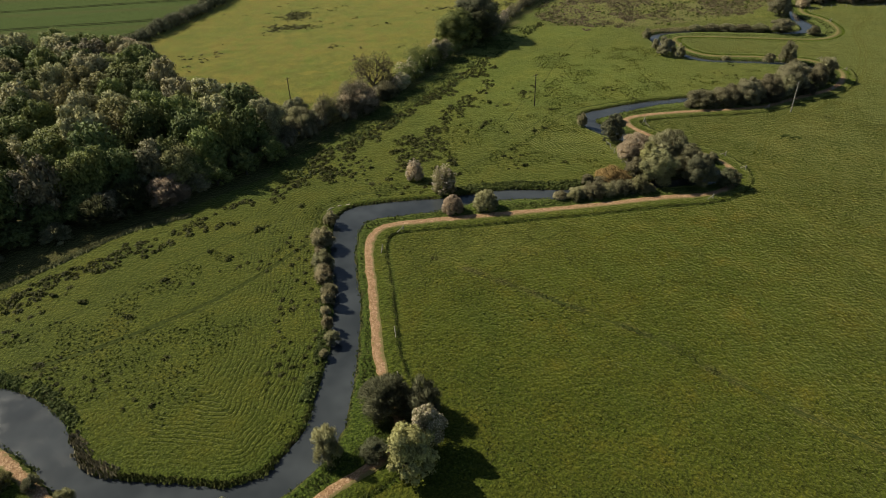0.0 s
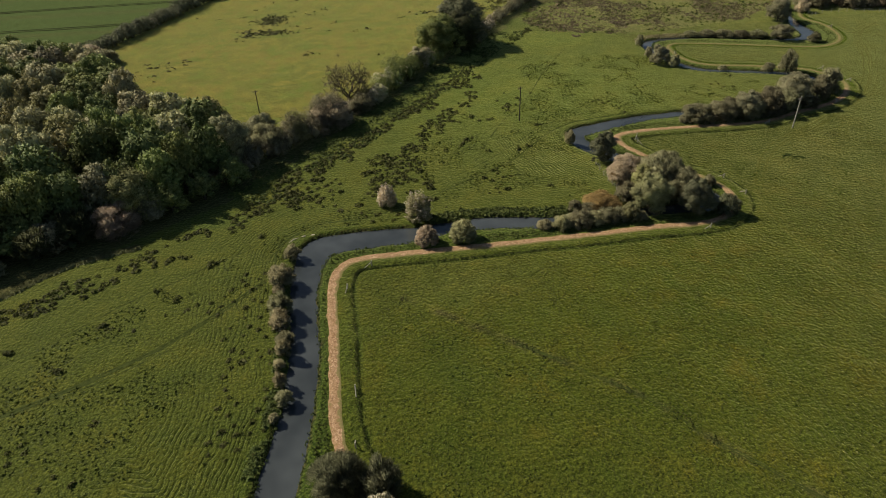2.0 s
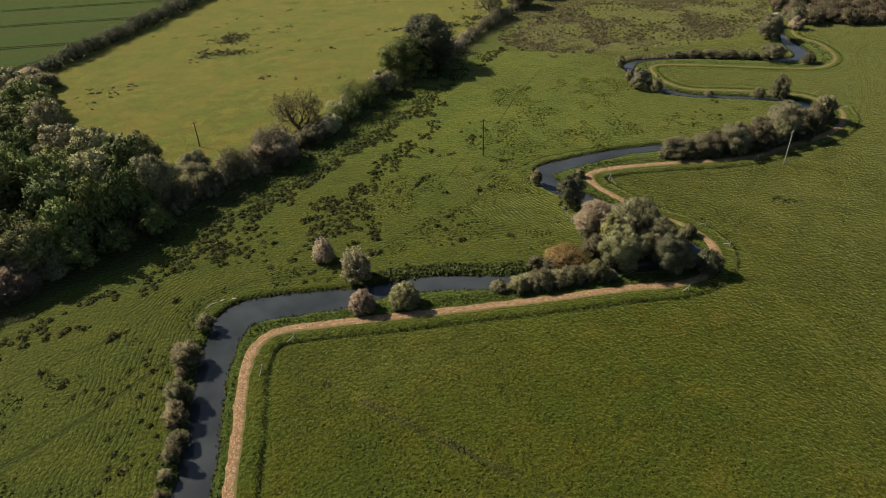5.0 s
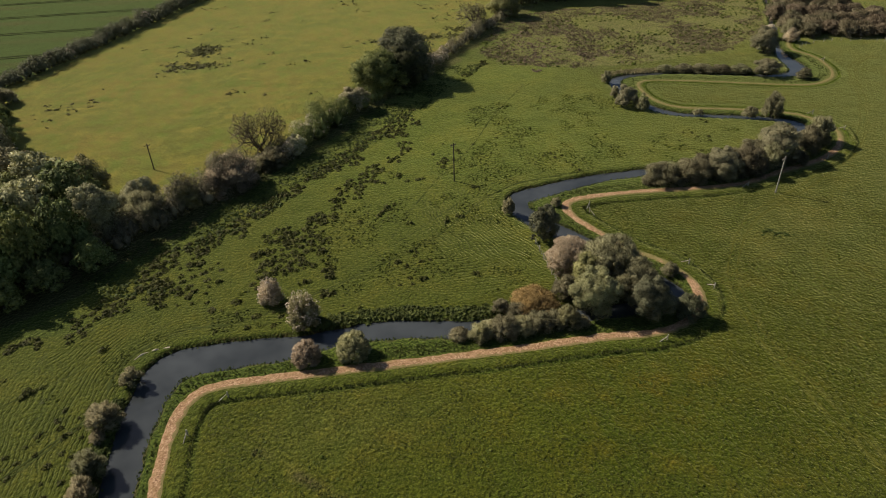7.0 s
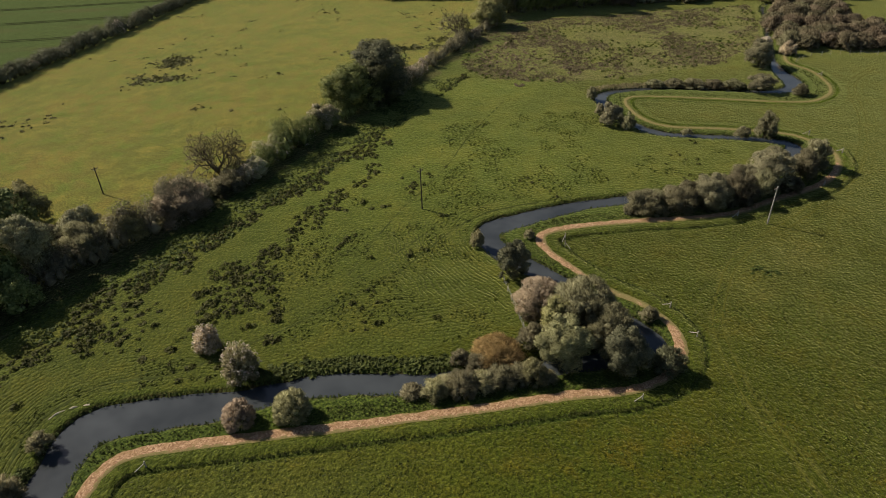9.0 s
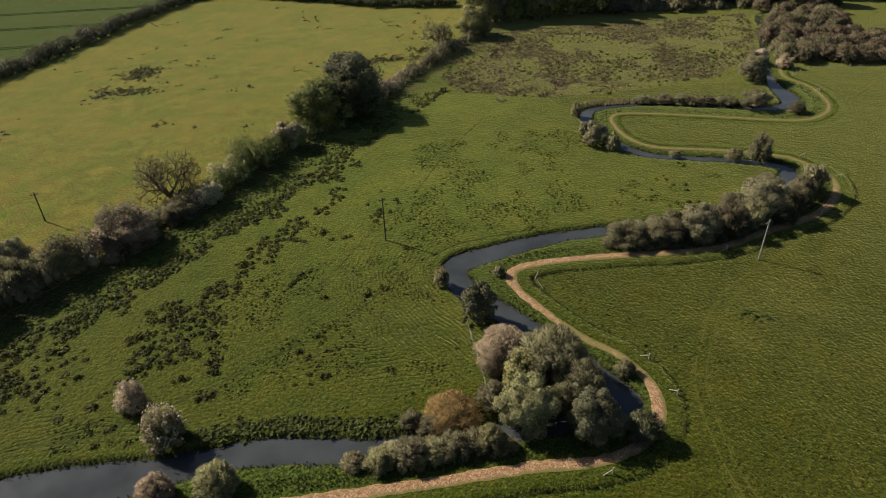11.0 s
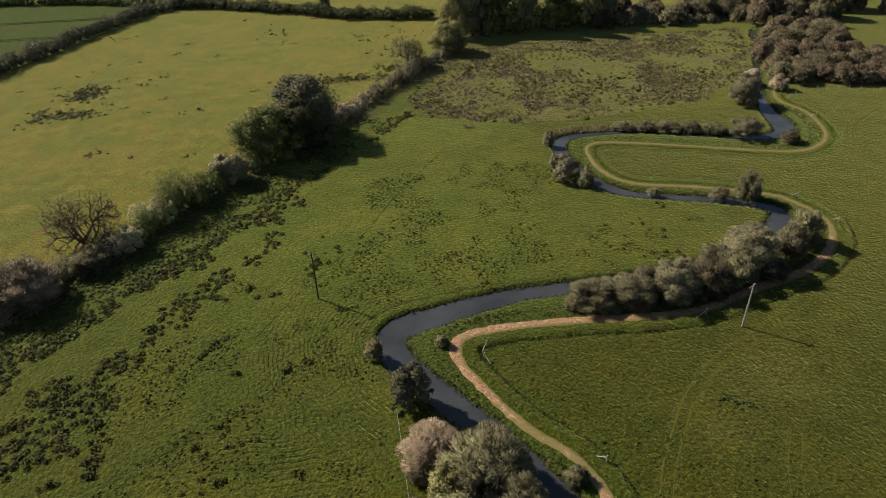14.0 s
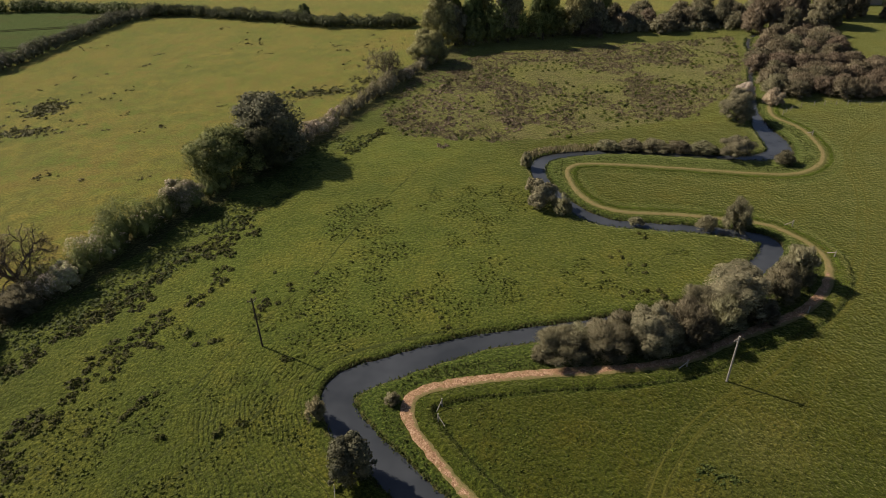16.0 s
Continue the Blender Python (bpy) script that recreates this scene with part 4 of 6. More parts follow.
back = glide([(-82, 94, 0), (-68, 105, 0), (-58, 113, 0), (-50, 116.5, 0), (-41, 119.5, 0), (-32, 124.5, 0), (-24, 132, 0)], 5.6)
spots = [p for p in spots if np.min(np.hypot(back[:, 0] - p[0], back[:, 1] - p[1])) > 5.0]
TREES = {
    "dark": "dark green broadleaf tree in a dense wood",
    "green": "green broadleaf tree in a dense wood",
    "olive": "olive-green broadleaf tree coming into leaf in a wood",
    "silver": "silvery green willow tree standing in a wood",
    "brown": "brown half-bare tree standing in a wood",
}
for x, y in spots:
    leaf = str(r.choice(["dark", "green", "olive", "silver", "brown"], p=[0.26, 0.36, 0.18, 0.14, 0.06]))
    high = r.uniform(8.5, 12.0)
    if 0.823 * y - 0.568 * x < 146:
        high += 2.0
    if y > 150 and r.random() < 0.35:
        leaf = "silver"
    plant("tree", "tree", x, y, r.uniform(8.5, 12.0), high, leaf, TREES[leaf], "tree", "trees of the wood")
for x, y, _ in edge:
    if math.hypot(x + 42.5, y - 113) < 5.0:
        continue
    leaf = str(r.choice(["dark", "green", "brown"], p=[0.55, 0.25, 0.2]))
    plant("tree", "tree", x + r.uniform(-1, 1), y + r.uniform(-1, 1), r.uniform(6, 8), r.uniform(4.0, 6.0), leaf, TREES[leaf], "tree", "trees of the wood")
for x, y, _ in back:
    leaf = str(r.choice(["dark", "green", "brown", "olive"], p=[0.35, 0.40, 0.1, 0.15]))
    plant("tree", "tree", x + r.uniform(-1, 1), y + r.uniform(-1, 1), r.uniform(8, 10), r.uniform(10.0, 12.5), leaf, TREES[leaf], "tree", "trees of the wood")
for x, y in [(-74, 104.5), (-65.5, 111.5), (-70, 112)]:
    plant("tree", "tree", x, y, 9.5, 12.5, "dark", TREES["dark"], "tree", "trees of the wood")
# shrubs along its edges
for x, y, w, h, leaf in [(-64, 98.0, 6, 3.4, "brown"), (-55, 104.5, 6.5, 3.6, "grey"), (-49, 109, 8.0, 6.0, "deep"), (-43.5, 112.5, 9.0, 7.0, "deep"),
                         (-63, 214, 8, 5, "grey"), (-70, 221, 9, 4.5, "pink"), (-60, 203, 7, 4.5, "dark"), (-53, 180, 7, 5, "brown"), (-38, 158, 8, 6, "brown"), (-31, 150, 7, 6, "grey")]:
    plant("shrub", "scrub", x, y, w, h, leaf, "tangled shrub on the edge of the wood", "shrub", "shrubs of the wood edge")
plant("shrub", "shaggy", -37.2, 114.6, 10.5, 6.2, "pink", "pale pinkish twiggy shrub in front of the wood", "shrub")

# ---- trees and bushes of the long hedge ----
plant("tree", "bare", 6.0, 167.2, 12.5, 9.4, "olive", "half-bare spreading tree with a rounded twiggy crown in the hedge", "tree")
plant("bush", "shaggy", 1.0, 153.2, 13.4, 7.2, "pink", "broad pale pinkish-grey willow bush in the hedge", "bush")
plant("tree", "tree", 34.0, 198.6, 15.0, 11.0, "green", "green round-headed tree beside the hedge", "tree")
plant("bush", "bush", 41.0, 201.8, 13.5, 10.0, "deep", "dark green undergrowth between two hedge trees", "bush")
plant("tree", "tree", 43.0, 207.6, 17.4, 13.6, "dusk", "large brownish half-leafed spreading tree over the hedge", "tree")
plant("bush", "bush", 27.0, 188.5, 9.0, 5.8, "silver", "silvery green bush in the hedge below tall trees", "bush", "", 500)
plant("bush", "shaggy", 17.5, 175, 9.0, 4.0, "green", "green hedge bush with white blossom", "bush", "", 500)
plant("bush", "bush", 13.0, 166, 5.8, 4.2, "silver", "hawthorn bush covered in white blossom", "bush", "", 1500)
plant("bush", "shaggy", 8.4, 160.8, 7.5, 4.6, "grey", "grey twiggy bush at the foot of the half-bare tree", "bush")
plant("bush", "shaggy", 22.0, 181, 8, 3.8, "dark", "dark hedge bush flecked with white blossom", "bush", "", 500)
plant("tree", "tree", -35.5, 120.5, 10.5, 9.0, "olive", "olive-green tree standing forward of the wood", "tree")
plant("tree", "tree", -25.8, 154, 10, 8.4, "olive", "olive-green tree at the corner of the wood", "tree")
plant("bush", "shaggy", -20.8, 145, 9, 7.0, "brown", "tall brown thicket where hedge and wood meet", "bush")
plant("bush", "shaggy", -12.4, 141.6, 9.5, 7.6, "grey", "grey-brown thicket in the hedge", "bush")
plant("tree", "tree", -19.5, 138.5, 9.5, 10.4, "grey", "half-bare greyish tree at the corner of the wood", "tree")
plant("tree", "tree", -14.0, 146.0, 8.0, 7.4, "grey", "grey half-bare tree beside the hedge", "tree")
plant("bush", "bush", -6.6, 146.0, 7.5, 5.6, "olive", "olive-green bush in the hedge", "bush")
plant("tree", "bare", 70.5, 252, 11, 8.4, "yellow", "sparse yellow-green tree in the far hedge", "tree")
plant("bush", "bush", 84, 264, 14, 9.5, "olive", "olive-green tall bush at the end of the hedge", "bush")
plant("tree", "tree", 47, 322, 5.0, 6.5, "dark", "ivy-covered lone tree standing in the far hedge", "tree")

# ---- bushes along the river, south to north ----
RIVERSIDE = [
    ("bush", "shaggy", -7.8, 48.0, 4.8, 4.6, "silver", "grey-green willow bush leaning over the water", 0),
    ("bush", "shaggy", -0.4, 53.4, 8.0, 5.6, "dusk", "brown twiggy shrub over the path", 0),
    ("bush", "shaggy", 3.8, 52.4, 6.6, 5.2, "dusk", "dark brownish shrub beside a twiggy one", 0),
    ("tree", "bush", 1.4, 45.0, 6.4, 5.6, "lime", "yellow-green tree in fresh leaf beside the path", 0),
    ("bush", "bush", 4.0, 47.6, 4.6, 5.6, "grey", "hawthorn in white blossom", 2200),
    ("bush", "shaggy", -2.5, 47.4, 4.6, 1.8, "slate", "low dark brambles over the path", 0),
    ("bush", "shaggy", -41.0, 49.8, 2.6, 1.8, "slate", "small dark bush between path and river", 0),
    ("bush", "shaggy", -44.6, 50.6, 3.6, 2.2, "olive", "low olive bush on the bank beside rippled water", 0),
    ("bush", "shaggy", -36.5, 46.8, 3.2, 2.2, "yellow", "yellowish willow scrub on the bank", 0),
    ("bush", "shaggy", -19.5, 41.4, 4.6, 2.8, "yellow", "yellowish willow scrub beside the path", 0),
    ("bush", "shaggy", -6.7, 100.4, 3.6, 3.0, "straw", "small grey willow on the outer bend", 0),
    ("bush", "shaggy", -8.2, 93.6, 5.2, 3.8, "straw", "grey willow shrub rooted in the bank", 0),
    ("bush", "shaggy", -8.1, 86.4, 4.8, 3.8, "grey", "grey-green shrub hanging over the water", 0),
    ("bush", "shaggy", -8.0, 83.0, 4.2, 3.4, "straw", "thin brown shrub hanging over the water", 0),
    ("bush", "shaggy", -7.4, 77.0, 2.8, 3.4, "straw", "pale straggling shrub hanging over the water", 0),
    ("bush", "shaggy", -7.6, 71.2, 2.4, 2.6, "straw", "pale straggling shrub on the bank", 0),
    ("bush", "twig", 10.4, 114.2, 4.4, 3.6, "pink", "round hawthorn bush in pale blossom on the meadow", 900),
    ("bush", "twig", 15.4, 108.0, 5.6, 4.7, "silver", "round pale hawthorn bush on the riverbank", 700),
    ("bush", "twig", 15.8, 100.0, 5.0, 3.1, "pink", "low round grey willow between river and path", 0),
    ("bush", "twig", 22.0, 100.0, 6.0, 3.4, "silver", "low round grey-green willow between river and path", 0),
    ("bush", "shaggy", 39.4, 100.2, 4.4, 2.0, "silver", "pale grey-green sallow beside the path", 0),
    ("bush", "twig", 43.0, 100.3, 5.4, 2.6, "grey", "grey-brown sallow beside the path", 0),
    ("bush", "shaggy", 47.8, 100.6, 5.8, 2.2, "brown", "brown sallow thicket beside the path", 0),
    ("bush", "shaggy", 48.8, 105.2, 8.8, 2.4, "orange", "orange-tinged willow bush on the far bank", 0),
    ("bush", "shaggy", 43.6, 105.2, 3.6, 2.0, "brown", "brown reedy shrub on the far bank", 0),
    ("tree", "bush", 56.6, 103.0, 8.2, 5.8, "yellow", "dense yellow-green willow tree beside the path", 0),
    ("bush", "twig", 52.0, 100.4, 5.0, 2.8, "yellow", "low yellow-green sallow beside the path", 0),
    ("tree", "twig", 56.6, 113.6, 8.4, 5.2, "pink", "pinkish-grey round willow tree", 0),
    ("tree", "twig", 61.4, 109.6, 12.4, 7.0, "grey", "tall olive-tan twiggy willow tree in the river loop", 0),
    ("tree", "bush", 64.0, 100.0, 7.6, 5.2, "slate", "dark grey-green tree shading the path", 0),
    ("bush", "bush", 57.6, 108.2, 6.4, 4.8, "olive", "grey-green willow inside the river loop", 0),
    ("bush", "twig", 63.6, 105.2, 8.0, 5.8, "brown", "brown willow inside the river loop", 0),
    ("bush", "shaggy", 53.6, 106.4, 5.0, 3.4, "brown", "brown low willow on the far bank", 0),
    ("bush", "shaggy", 69.2, 98.6, 5.6, 3.4, "slate", "dark bush in the crook of the path", 0),
    ("bush", "bush", 55.2, 123.0, 6.0, 5.0, "slate", "dark green bush on the riverbank", 0),
    ("bush", "shaggy", 51.5, 132.0, 3.2, 2.8, "silver", "small pale sallow on the outer bend", 0),
    ("bush", "shaggy", 60.6, 132.6, 2.4, 1.6, "grey", "small grey sallow on the inner bank", 0),
    ("bush", "shaggy", 71.3, 108.8, 3.4, 1.9, "brown", "low brown scrub between river and path", 0),
    ("bush", "shaggy", 83.2, 137.5, 6.6, 4.6, "grey", "grey-brown willow thicket beside the path", 0),
    ("bush", "shaggy", 89.4, 136.9, 7.4, 5.1, "grey", "grey-brown willow thicket beside the path", 0),
    ("bush", "bush", 95.2, 136.5, 7.0, 6.2, "brown", "brown-green willow thicket beside the path", 0),
    ("bush", "shaggy", 100.8, 137.1, 7.2, 6.8, "brown", "tall brown willow thicket beside the path", 0),
    ("bush", "bush", 109.3, 141.7, 8.3, 7.5, "grey", "dark brown rounded willow by the water", 0),
    ("bush", "shaggy", 106.2, 138.3, 5.5, 5.7, "grey", "grey-green willow near the pale pole", 0),
    ("bush", "shaggy", 86.0, 138.7, 5.3, 3.5, "grey", "grey willow shoots in a thicket", 0),
    ("bush", "shaggy", 92.4, 138.9, 5.9, 4.6, "brown", "brown willow shoots in a thicket", 0),
    ("bush", "shaggy", 98.2, 138.9, 5.9, 5.3, "grey", "grey willow shoots in a thicket", 0),
    ("bush", "shaggy", 104.4, 141.1, 6.4, 5.7, "brown", "brown willow shoots in a thicket", 0),
    ("bush", "shaggy", 112.0, 138.7, 4.9, 3.3, "brown", "brown sallow at the edge of the path", 0),
    ("bush", "shaggy", 117.2, 143.0, 7.8, 5.3, "brown", "tall brown willow shading the path", 0),
    ("bush", "shaggy", 122.2, 146.4, 7.4, 5.5, "grey", "tall grey willow at the path corner", 0),
    ("tree", "shaggy", 121.2, 161.6, 6.4, 5.2, "brown", "dark small tree on the bank of the loop", 0),
    ("bush", "shaggy", 116.6, 162.6, 4.4, 2.2, "grey", "low grey scrub on the bank", 0),
    ("bush", "bush", 92.2, 175.8, 6.2, 4.0, "brown", "dark brown willow bush at the loop", 0),
    ("bush", "shaggy", 94.6, 172.2, 3.6, 3.6, "grey", "grey willow shoot at the loop", 0),
    ("bush", "shaggy", 91.4, 181.5, 3.2, 2.6, "grey", "thin grey scrub on the outer bend", 0),
    ("bush", "shaggy", 93.2, 192.0, 3.4, 2.8, "grey", "thin grey scrub on the outer bend", 0),
    ("bush", "shaggy", 105.7, 166.4, 3.2, 1.3, "grey", "small grey scrub beside the water", 0),
    ("bush", "shaggy", 112.5, 197.4, 6.0, 1.5, "grey", "low grey scrub among reeds", 0),
    ("bush", "shaggy", 117.2, 196.2, 6.4, 1.8, "brown", "low brown scrub beside the loop", 0),
    ("bush", "shaggy", 121.8, 194.8, 7.0, 2.0, "grey", "low grey-brown scrub beside the loop", 0),
    ("bush", "shaggy", 126.4, 193.2, 6.8, 1.9, "brown", "low brown scrub beside the loop", 0),
    ("bush", "shaggy", 130.8, 191.4, 6.6, 2.2, "grey", "low grey-brown scrub beside the loop", 0),
    ("bush", "bush", 136.2, 187.4, 8.0, 3.6, "brown", "brown willow bush beside the pool", 0),
    ("bush", "shaggy", 143.6, 182.6, 5.2, 2.4, "brown", "low brown scrub at the pool's edge", 0),
    ("bush", "bush", 146.0, 205.0, 9.6, 6.0, "brown", "brown willow bush near the pool", 0),
    ("bush", "bush", 154.6, 217.0, 5.0, 3.6, "white", "white flowering bush at the edge of the scrub", 800),
    ("bush", "shaggy", 159.4, 212.4, 6.6, 3.4, "pink", "pale pinkish scrub beside the path", 0),
]
for k, (x, y, w, h, leaf) in enumerate([(80.6, 137.2, 4.2, 1.6, "grey"), (85.2, 135.8, 4.4, 1.7, "grey"), (89.8, 135.3, 4.0, 1.5, "brown"), (94.4, 135.2, 4.6, 1.6, "grey"), (98.8, 135.7, 4.2, 1.6, "brown"),
                                       (103.4, 137.2, 4.4, 1.8, "grey"), (108.2, 138.6, 4.2, 1.7, "brown"), (114.2, 140.6, 4.0, 1.6, "grey")]):
    RIVERSIDE.append(("bush", "shaggy", x, y, w, h, leaf, "low greyish sallow shoots in front of a thicket", 0))
for x, y, w, h, leaf in [(-8.6, 91.2, 2.4, 1.5, "straw"), (-7.2, 79.4, 3.4, 2.0, "grey"), (-7.9, 74.6, 2.2, 1.5, "straw"), (-7.0, 68.2, 3.0, 2.0, "grey"), (-8.2, 65.4, 1.8, 1.2, "straw")]:
    RIVERSIDE.append(("bush", "scrub", x, y, w, h, leaf, "pale straggling shrub hanging over the riverbank", 0))
for x, y, w, h, leaf in [(41.2, 100.9, 4.6, 1.7, "straw"), (45.3, 100.5, 5.0, 2.0, "silver"), (50.2, 100.8, 4.8, 1.9, "grey"), (36.6, 100.8, 3.6, 1.2, "straw"), (53.6, 99.8, 3.4, 1.5, "silver"), (45.8, 103.9, 4.6, 1.7, "brown")]:
    RIVERSIDE.append(("bush", "scrub", x, y, w, h, leaf, "low twiggy sallow scrub on the riverbank", 0))
for name, kind, x, y, w, h, leaf, label, flowers in RIVERSIDE:
    if 80 < x < 113 and 136 < y < 144 and h > 2.5:
        w, h = 1.22 * w, 0.8 * h
    if 110 < x < 133 and 190 < y < 199:
        w, h = 1.1 * w, 0.75 * h
    if x < -6 and 65 < y < 101:
        h = 0.8 * h
    plant(name, kind, x, y, 0.96 * w, 1.18 * h, leaf, label, name, "", flowers)

# ---- scrub and trees at the north end ----
SCRUB = [(170, 238), (162, 220), (166, 214.5), (176, 213), (187, 210.5), (204, 205), (210, 216), (196, 230), (195, 240), (206, 252), (206, 262), (190, 263)]
r = np.random.default_rng(31)
spots = []
for _ in range(4000):
    p = (r.uniform(158, 250), r.uniform(208, 268))
    if inside(np.array(p[0]), np.array(p[1]), SCRUB) and all((p[0] - a) ** 2 + (p[1] - b) ** 2 > 4.4**2 for a, b in spots):
        spots.append(p)
for x, y in spots:
    plant("shrub", "scrub", x, y, r.uniform(7.5, 10.0), r.uniform(4.2, 5.6), str(r.choice(["russet", "brown", "russet"])), "brown leafless willow scrub in a thicket", "shrub", "willow scrub")
for k in range(26):
    x = 90 + k * 5.4 + r.uniform(-1.5, 1.5)
    y = 281 + 7 * r.uniform(-0.4, 1) + (6 if k % 2 else 0)
    tall = k < 11 or k > 20
    leaf = str(r.choice(["green", "dark", "olive", "brown"])) if k < 11 else str(r.choice(["brown", "grey", "dusk", "brown"]))
    plant("tree", "tall" if k < 11 else "scrub", x, y, r.uniform(7, 10), r.uniform(15, 19) if k < 11 else r.uniform(5, 8) * (1.5 if k > 20 else 1), leaf,
          "tall tree in the belt at the meadow's end" if k < 11 else "brown tangled tree at the meadow's end", "tree", "trees of the far belt")
for x, y, w, h, leaf in [(191, 271, 13, 12, "russet"), (202, 274, 14, 13, "russet"), (214, 272, 13, 12, "brown"), (228, 280, 14, 13, "brown"), (205, 264, 9, 9, "grey"), (197, 266, 9, 9, "brown"), (240, 272, 12, 10, "russet"), (252, 270, 10, 7, "dusk")]:
    plant("tree", "twig", x, y, w, h, leaf, "tall half-bare tree behind the willow scrub", "tree", "trees of the far belt")
for k in range(15):
    plant("shrub", "scrub", 136 + k * 3.9 + r.uniform(-1, 1), 281 + r.uniform(-3, 5), r.uniform(8, 11), r.uniform(4.5, 7), str(r.choice(["russet", "brown", "pink", "dusk"], p=[0.45, 0.3, 0.1, 0.15])), "brown tangled shrub at the meadow's end", "shrub", "willow scrub")
for k in range(8):
    plant("tree", "tree", 94 + k * 6.5 + r.uniform(-1, 1), 278.5 + 0.08 * k * 6 + r.uniform(-1, 1), r.uniform(8, 11), r.uniform(9, 13), str(r.choice(["green", "olive", "brown"])), "leafy tree in the belt at the meadow's end", "tree", "trees of the far belt")
plant("tree", "tree", 90, 279, 13, 15, "olive", "tall olive-green tree at the corner of the belt", "tree")


# ---- poles ----
def pole(x, y, high, mat, label, turn):
    root = new("utility_pole")
    root.matrix_world = pose(x, y, 0, 0, 0, turn)
    bm = bmesh.new()
    bmesh.ops.create_cone(bm, cap_ends=True, segments=14, radius1=0.13, radius2=0.09, depth=high + 0.6, matrix=Matrix.Translation((0, 0, high / 2 - 0.3)))
    part("post", bm, mat, root)
    bm = bmesh.new()
    bmesh.ops.create_cube(bm, size=1, matrix=Matrix.Translation((0, 0.13, high - 0.5)) @ Matrix.Diagonal((1.3, 0.09, 0.1, 1)))
    bmesh.ops.bevel(bm, geom=bm.edges[:], offset=0.015, segments=1)
    arm = part("crossarm", bm, mat, root)
    for s in (-0.55, 0, 0.55):
        bm = bmesh.new()
        bmesh.ops.create_cone(bm, cap_ends=True, segments=10, radius1=0.035, radius2=0.07, depth=0.2, matrix=Matrix.Translation((s, 0.13, high - 0.35)))
        part("insulator", bm, CERAMIC, arm, "brown ceramic insulator")
    for s in (-1, 1):
        bm = bmesh.new()
        bmesh.ops.create_cube(bm, size=1, matrix=Matrix.Translation((s * 0.22, 0.125, high - 0.75)) @ Euler((0, s * radians(48), 0)).to_matrix().to_4x4() @ Matrix.Diagonal((0.04, 0.02, 0.6, 1)))
        part("brace", bm, GALVANISED, root, "thin steel brace")
    return tagged(root, label, "utility pole", "poles across the meadow")


pole(44.2, 146.2, 8.2, POLE_DARK, "dark wooden utility pole standing on the meadow", 25)
pole(-16.1, 165.0, 5.9, POLE_DARK, "dark wooden utility pole standing in the pasture", 25)
pole(101.6, 128.7, 7.3, POLE_PALE, "pale sunlit wooden utility pole beside the path", 25)


# ---- fence strainers ----
def strainer(x, y, turn, label):
    """A straining post with a slanting strut and a rail stub."""
    root = new("fence_post")
    root.matrix_world = pose(x, y, 0, 0, 0, turn) @ Matrix.Scale(0.82, 4)
    bm = bmesh.new()
    bmesh.ops.create_cone(bm, cap_ends=True, segments=10, radius1=0.11, radius2=0.10, depth=1.7, matrix=Matrix.Translation((0, 0, 0.55)))
    bmesh.ops.bevel(bm, geom=[e for e in bm.edges if all(v.co.z > 1 for v in e.verts)], offset=0.02, segments=2)
    part("post", bm, TIMBER, root)
    bm = bmesh.new()
    m = Matrix.Translation((0.75, 0, 0.58)) @ Euler((0, radians(-58), 0)).to_matrix().to_4x4()
    bmesh.ops.create_cone(bm, cap_ends=True, segments=8, radius1=0.075, radius2=0.07, depth=1.75, matrix=m)
    part("strut", bm, TIMBER, root)
    return tagged(root, label, "fence post", "fence posts beside the path")


for x, y, turn in [(1.9, 89.8, 250), (1.9, 68.4, 270), (1.4, 59.2, 90), (6.0, 95.2, 200), (75.9, 103.8, 110), (75.2, 110.4, 130), (64.0, 94.4, 185), (66.4, 131.2, 230),
                   (65.6, 128.9, 300), (98.0, 132.0, 190), (157.1, 193.7, 100), (131.0, 160.6, 160), (131.8, 150.8, 110), (119.4, 139.0, 40)]:
    strainer(x, y, turn, "weathered grey timber straining post with a slanting strut")


# ---- low growth ----
def scatter(n, box, keep, seed):
    q = np.random.default_rng(seed)
    p = q.uniform((box[0], box[1]), (box[2], box[3]), (n, 2))
    return p[keep(p[:, 0], p[:, 1], q)]


hx, hy = np.array(HEDGE, float).T


def from_hedge(x, y):
    """Metres from the long hedge, or from the wood south of it, on the river side."""
    wood = (x + 59.6) * 0.568 - (y - 90.5) * 0.823 + 9
    return np.where(y < 120, wood, (x - np.interp(y, hy, hx)) * 0.78)


def on_meadow(x, y):
    d = np.min(np.hypot(x[:, None] - river[None, ::3, 0], y[:, None] - river[None, ::3, 1]) - river[None, ::3, 2], 1)
    return d > 0.8


def river_left(x, y):
    """Left of the river: the grazed side."""
    return x < np.interp(y, [45, 60, 98, 99, 108, 109, 112, 130, 141, 142, 150, 160, 170, 200], [-12, -9, -9, -8, -8, 40, 52, 51, 51, 100, 108, 112, 94, 92])


def field_side(x, y):
    """Right of the path: the ungrazed field."""
    k = np.argmin(np.hypot(x[:, None] - towpath[None, ::4, 0], y[:, None] - towpath[None, ::4, 1]), 1) * 4
    s = sideways(towpath)[k]
    return (x - towpath[k, 0]) * s[:, 0] + (y - towpath[k, 1]) * s[:, 1] > 0


def tufts(p, tall, wide, count, mat, label, category, seed):
    q = np.random.default_rng(seed)
    return blades(category, np.c_[p, np.zeros(len(p)) - 0.03], q.uniform(*tall, len(p)), q.uniform(*wide, len(p)), count, mat, label, category, False, seed)


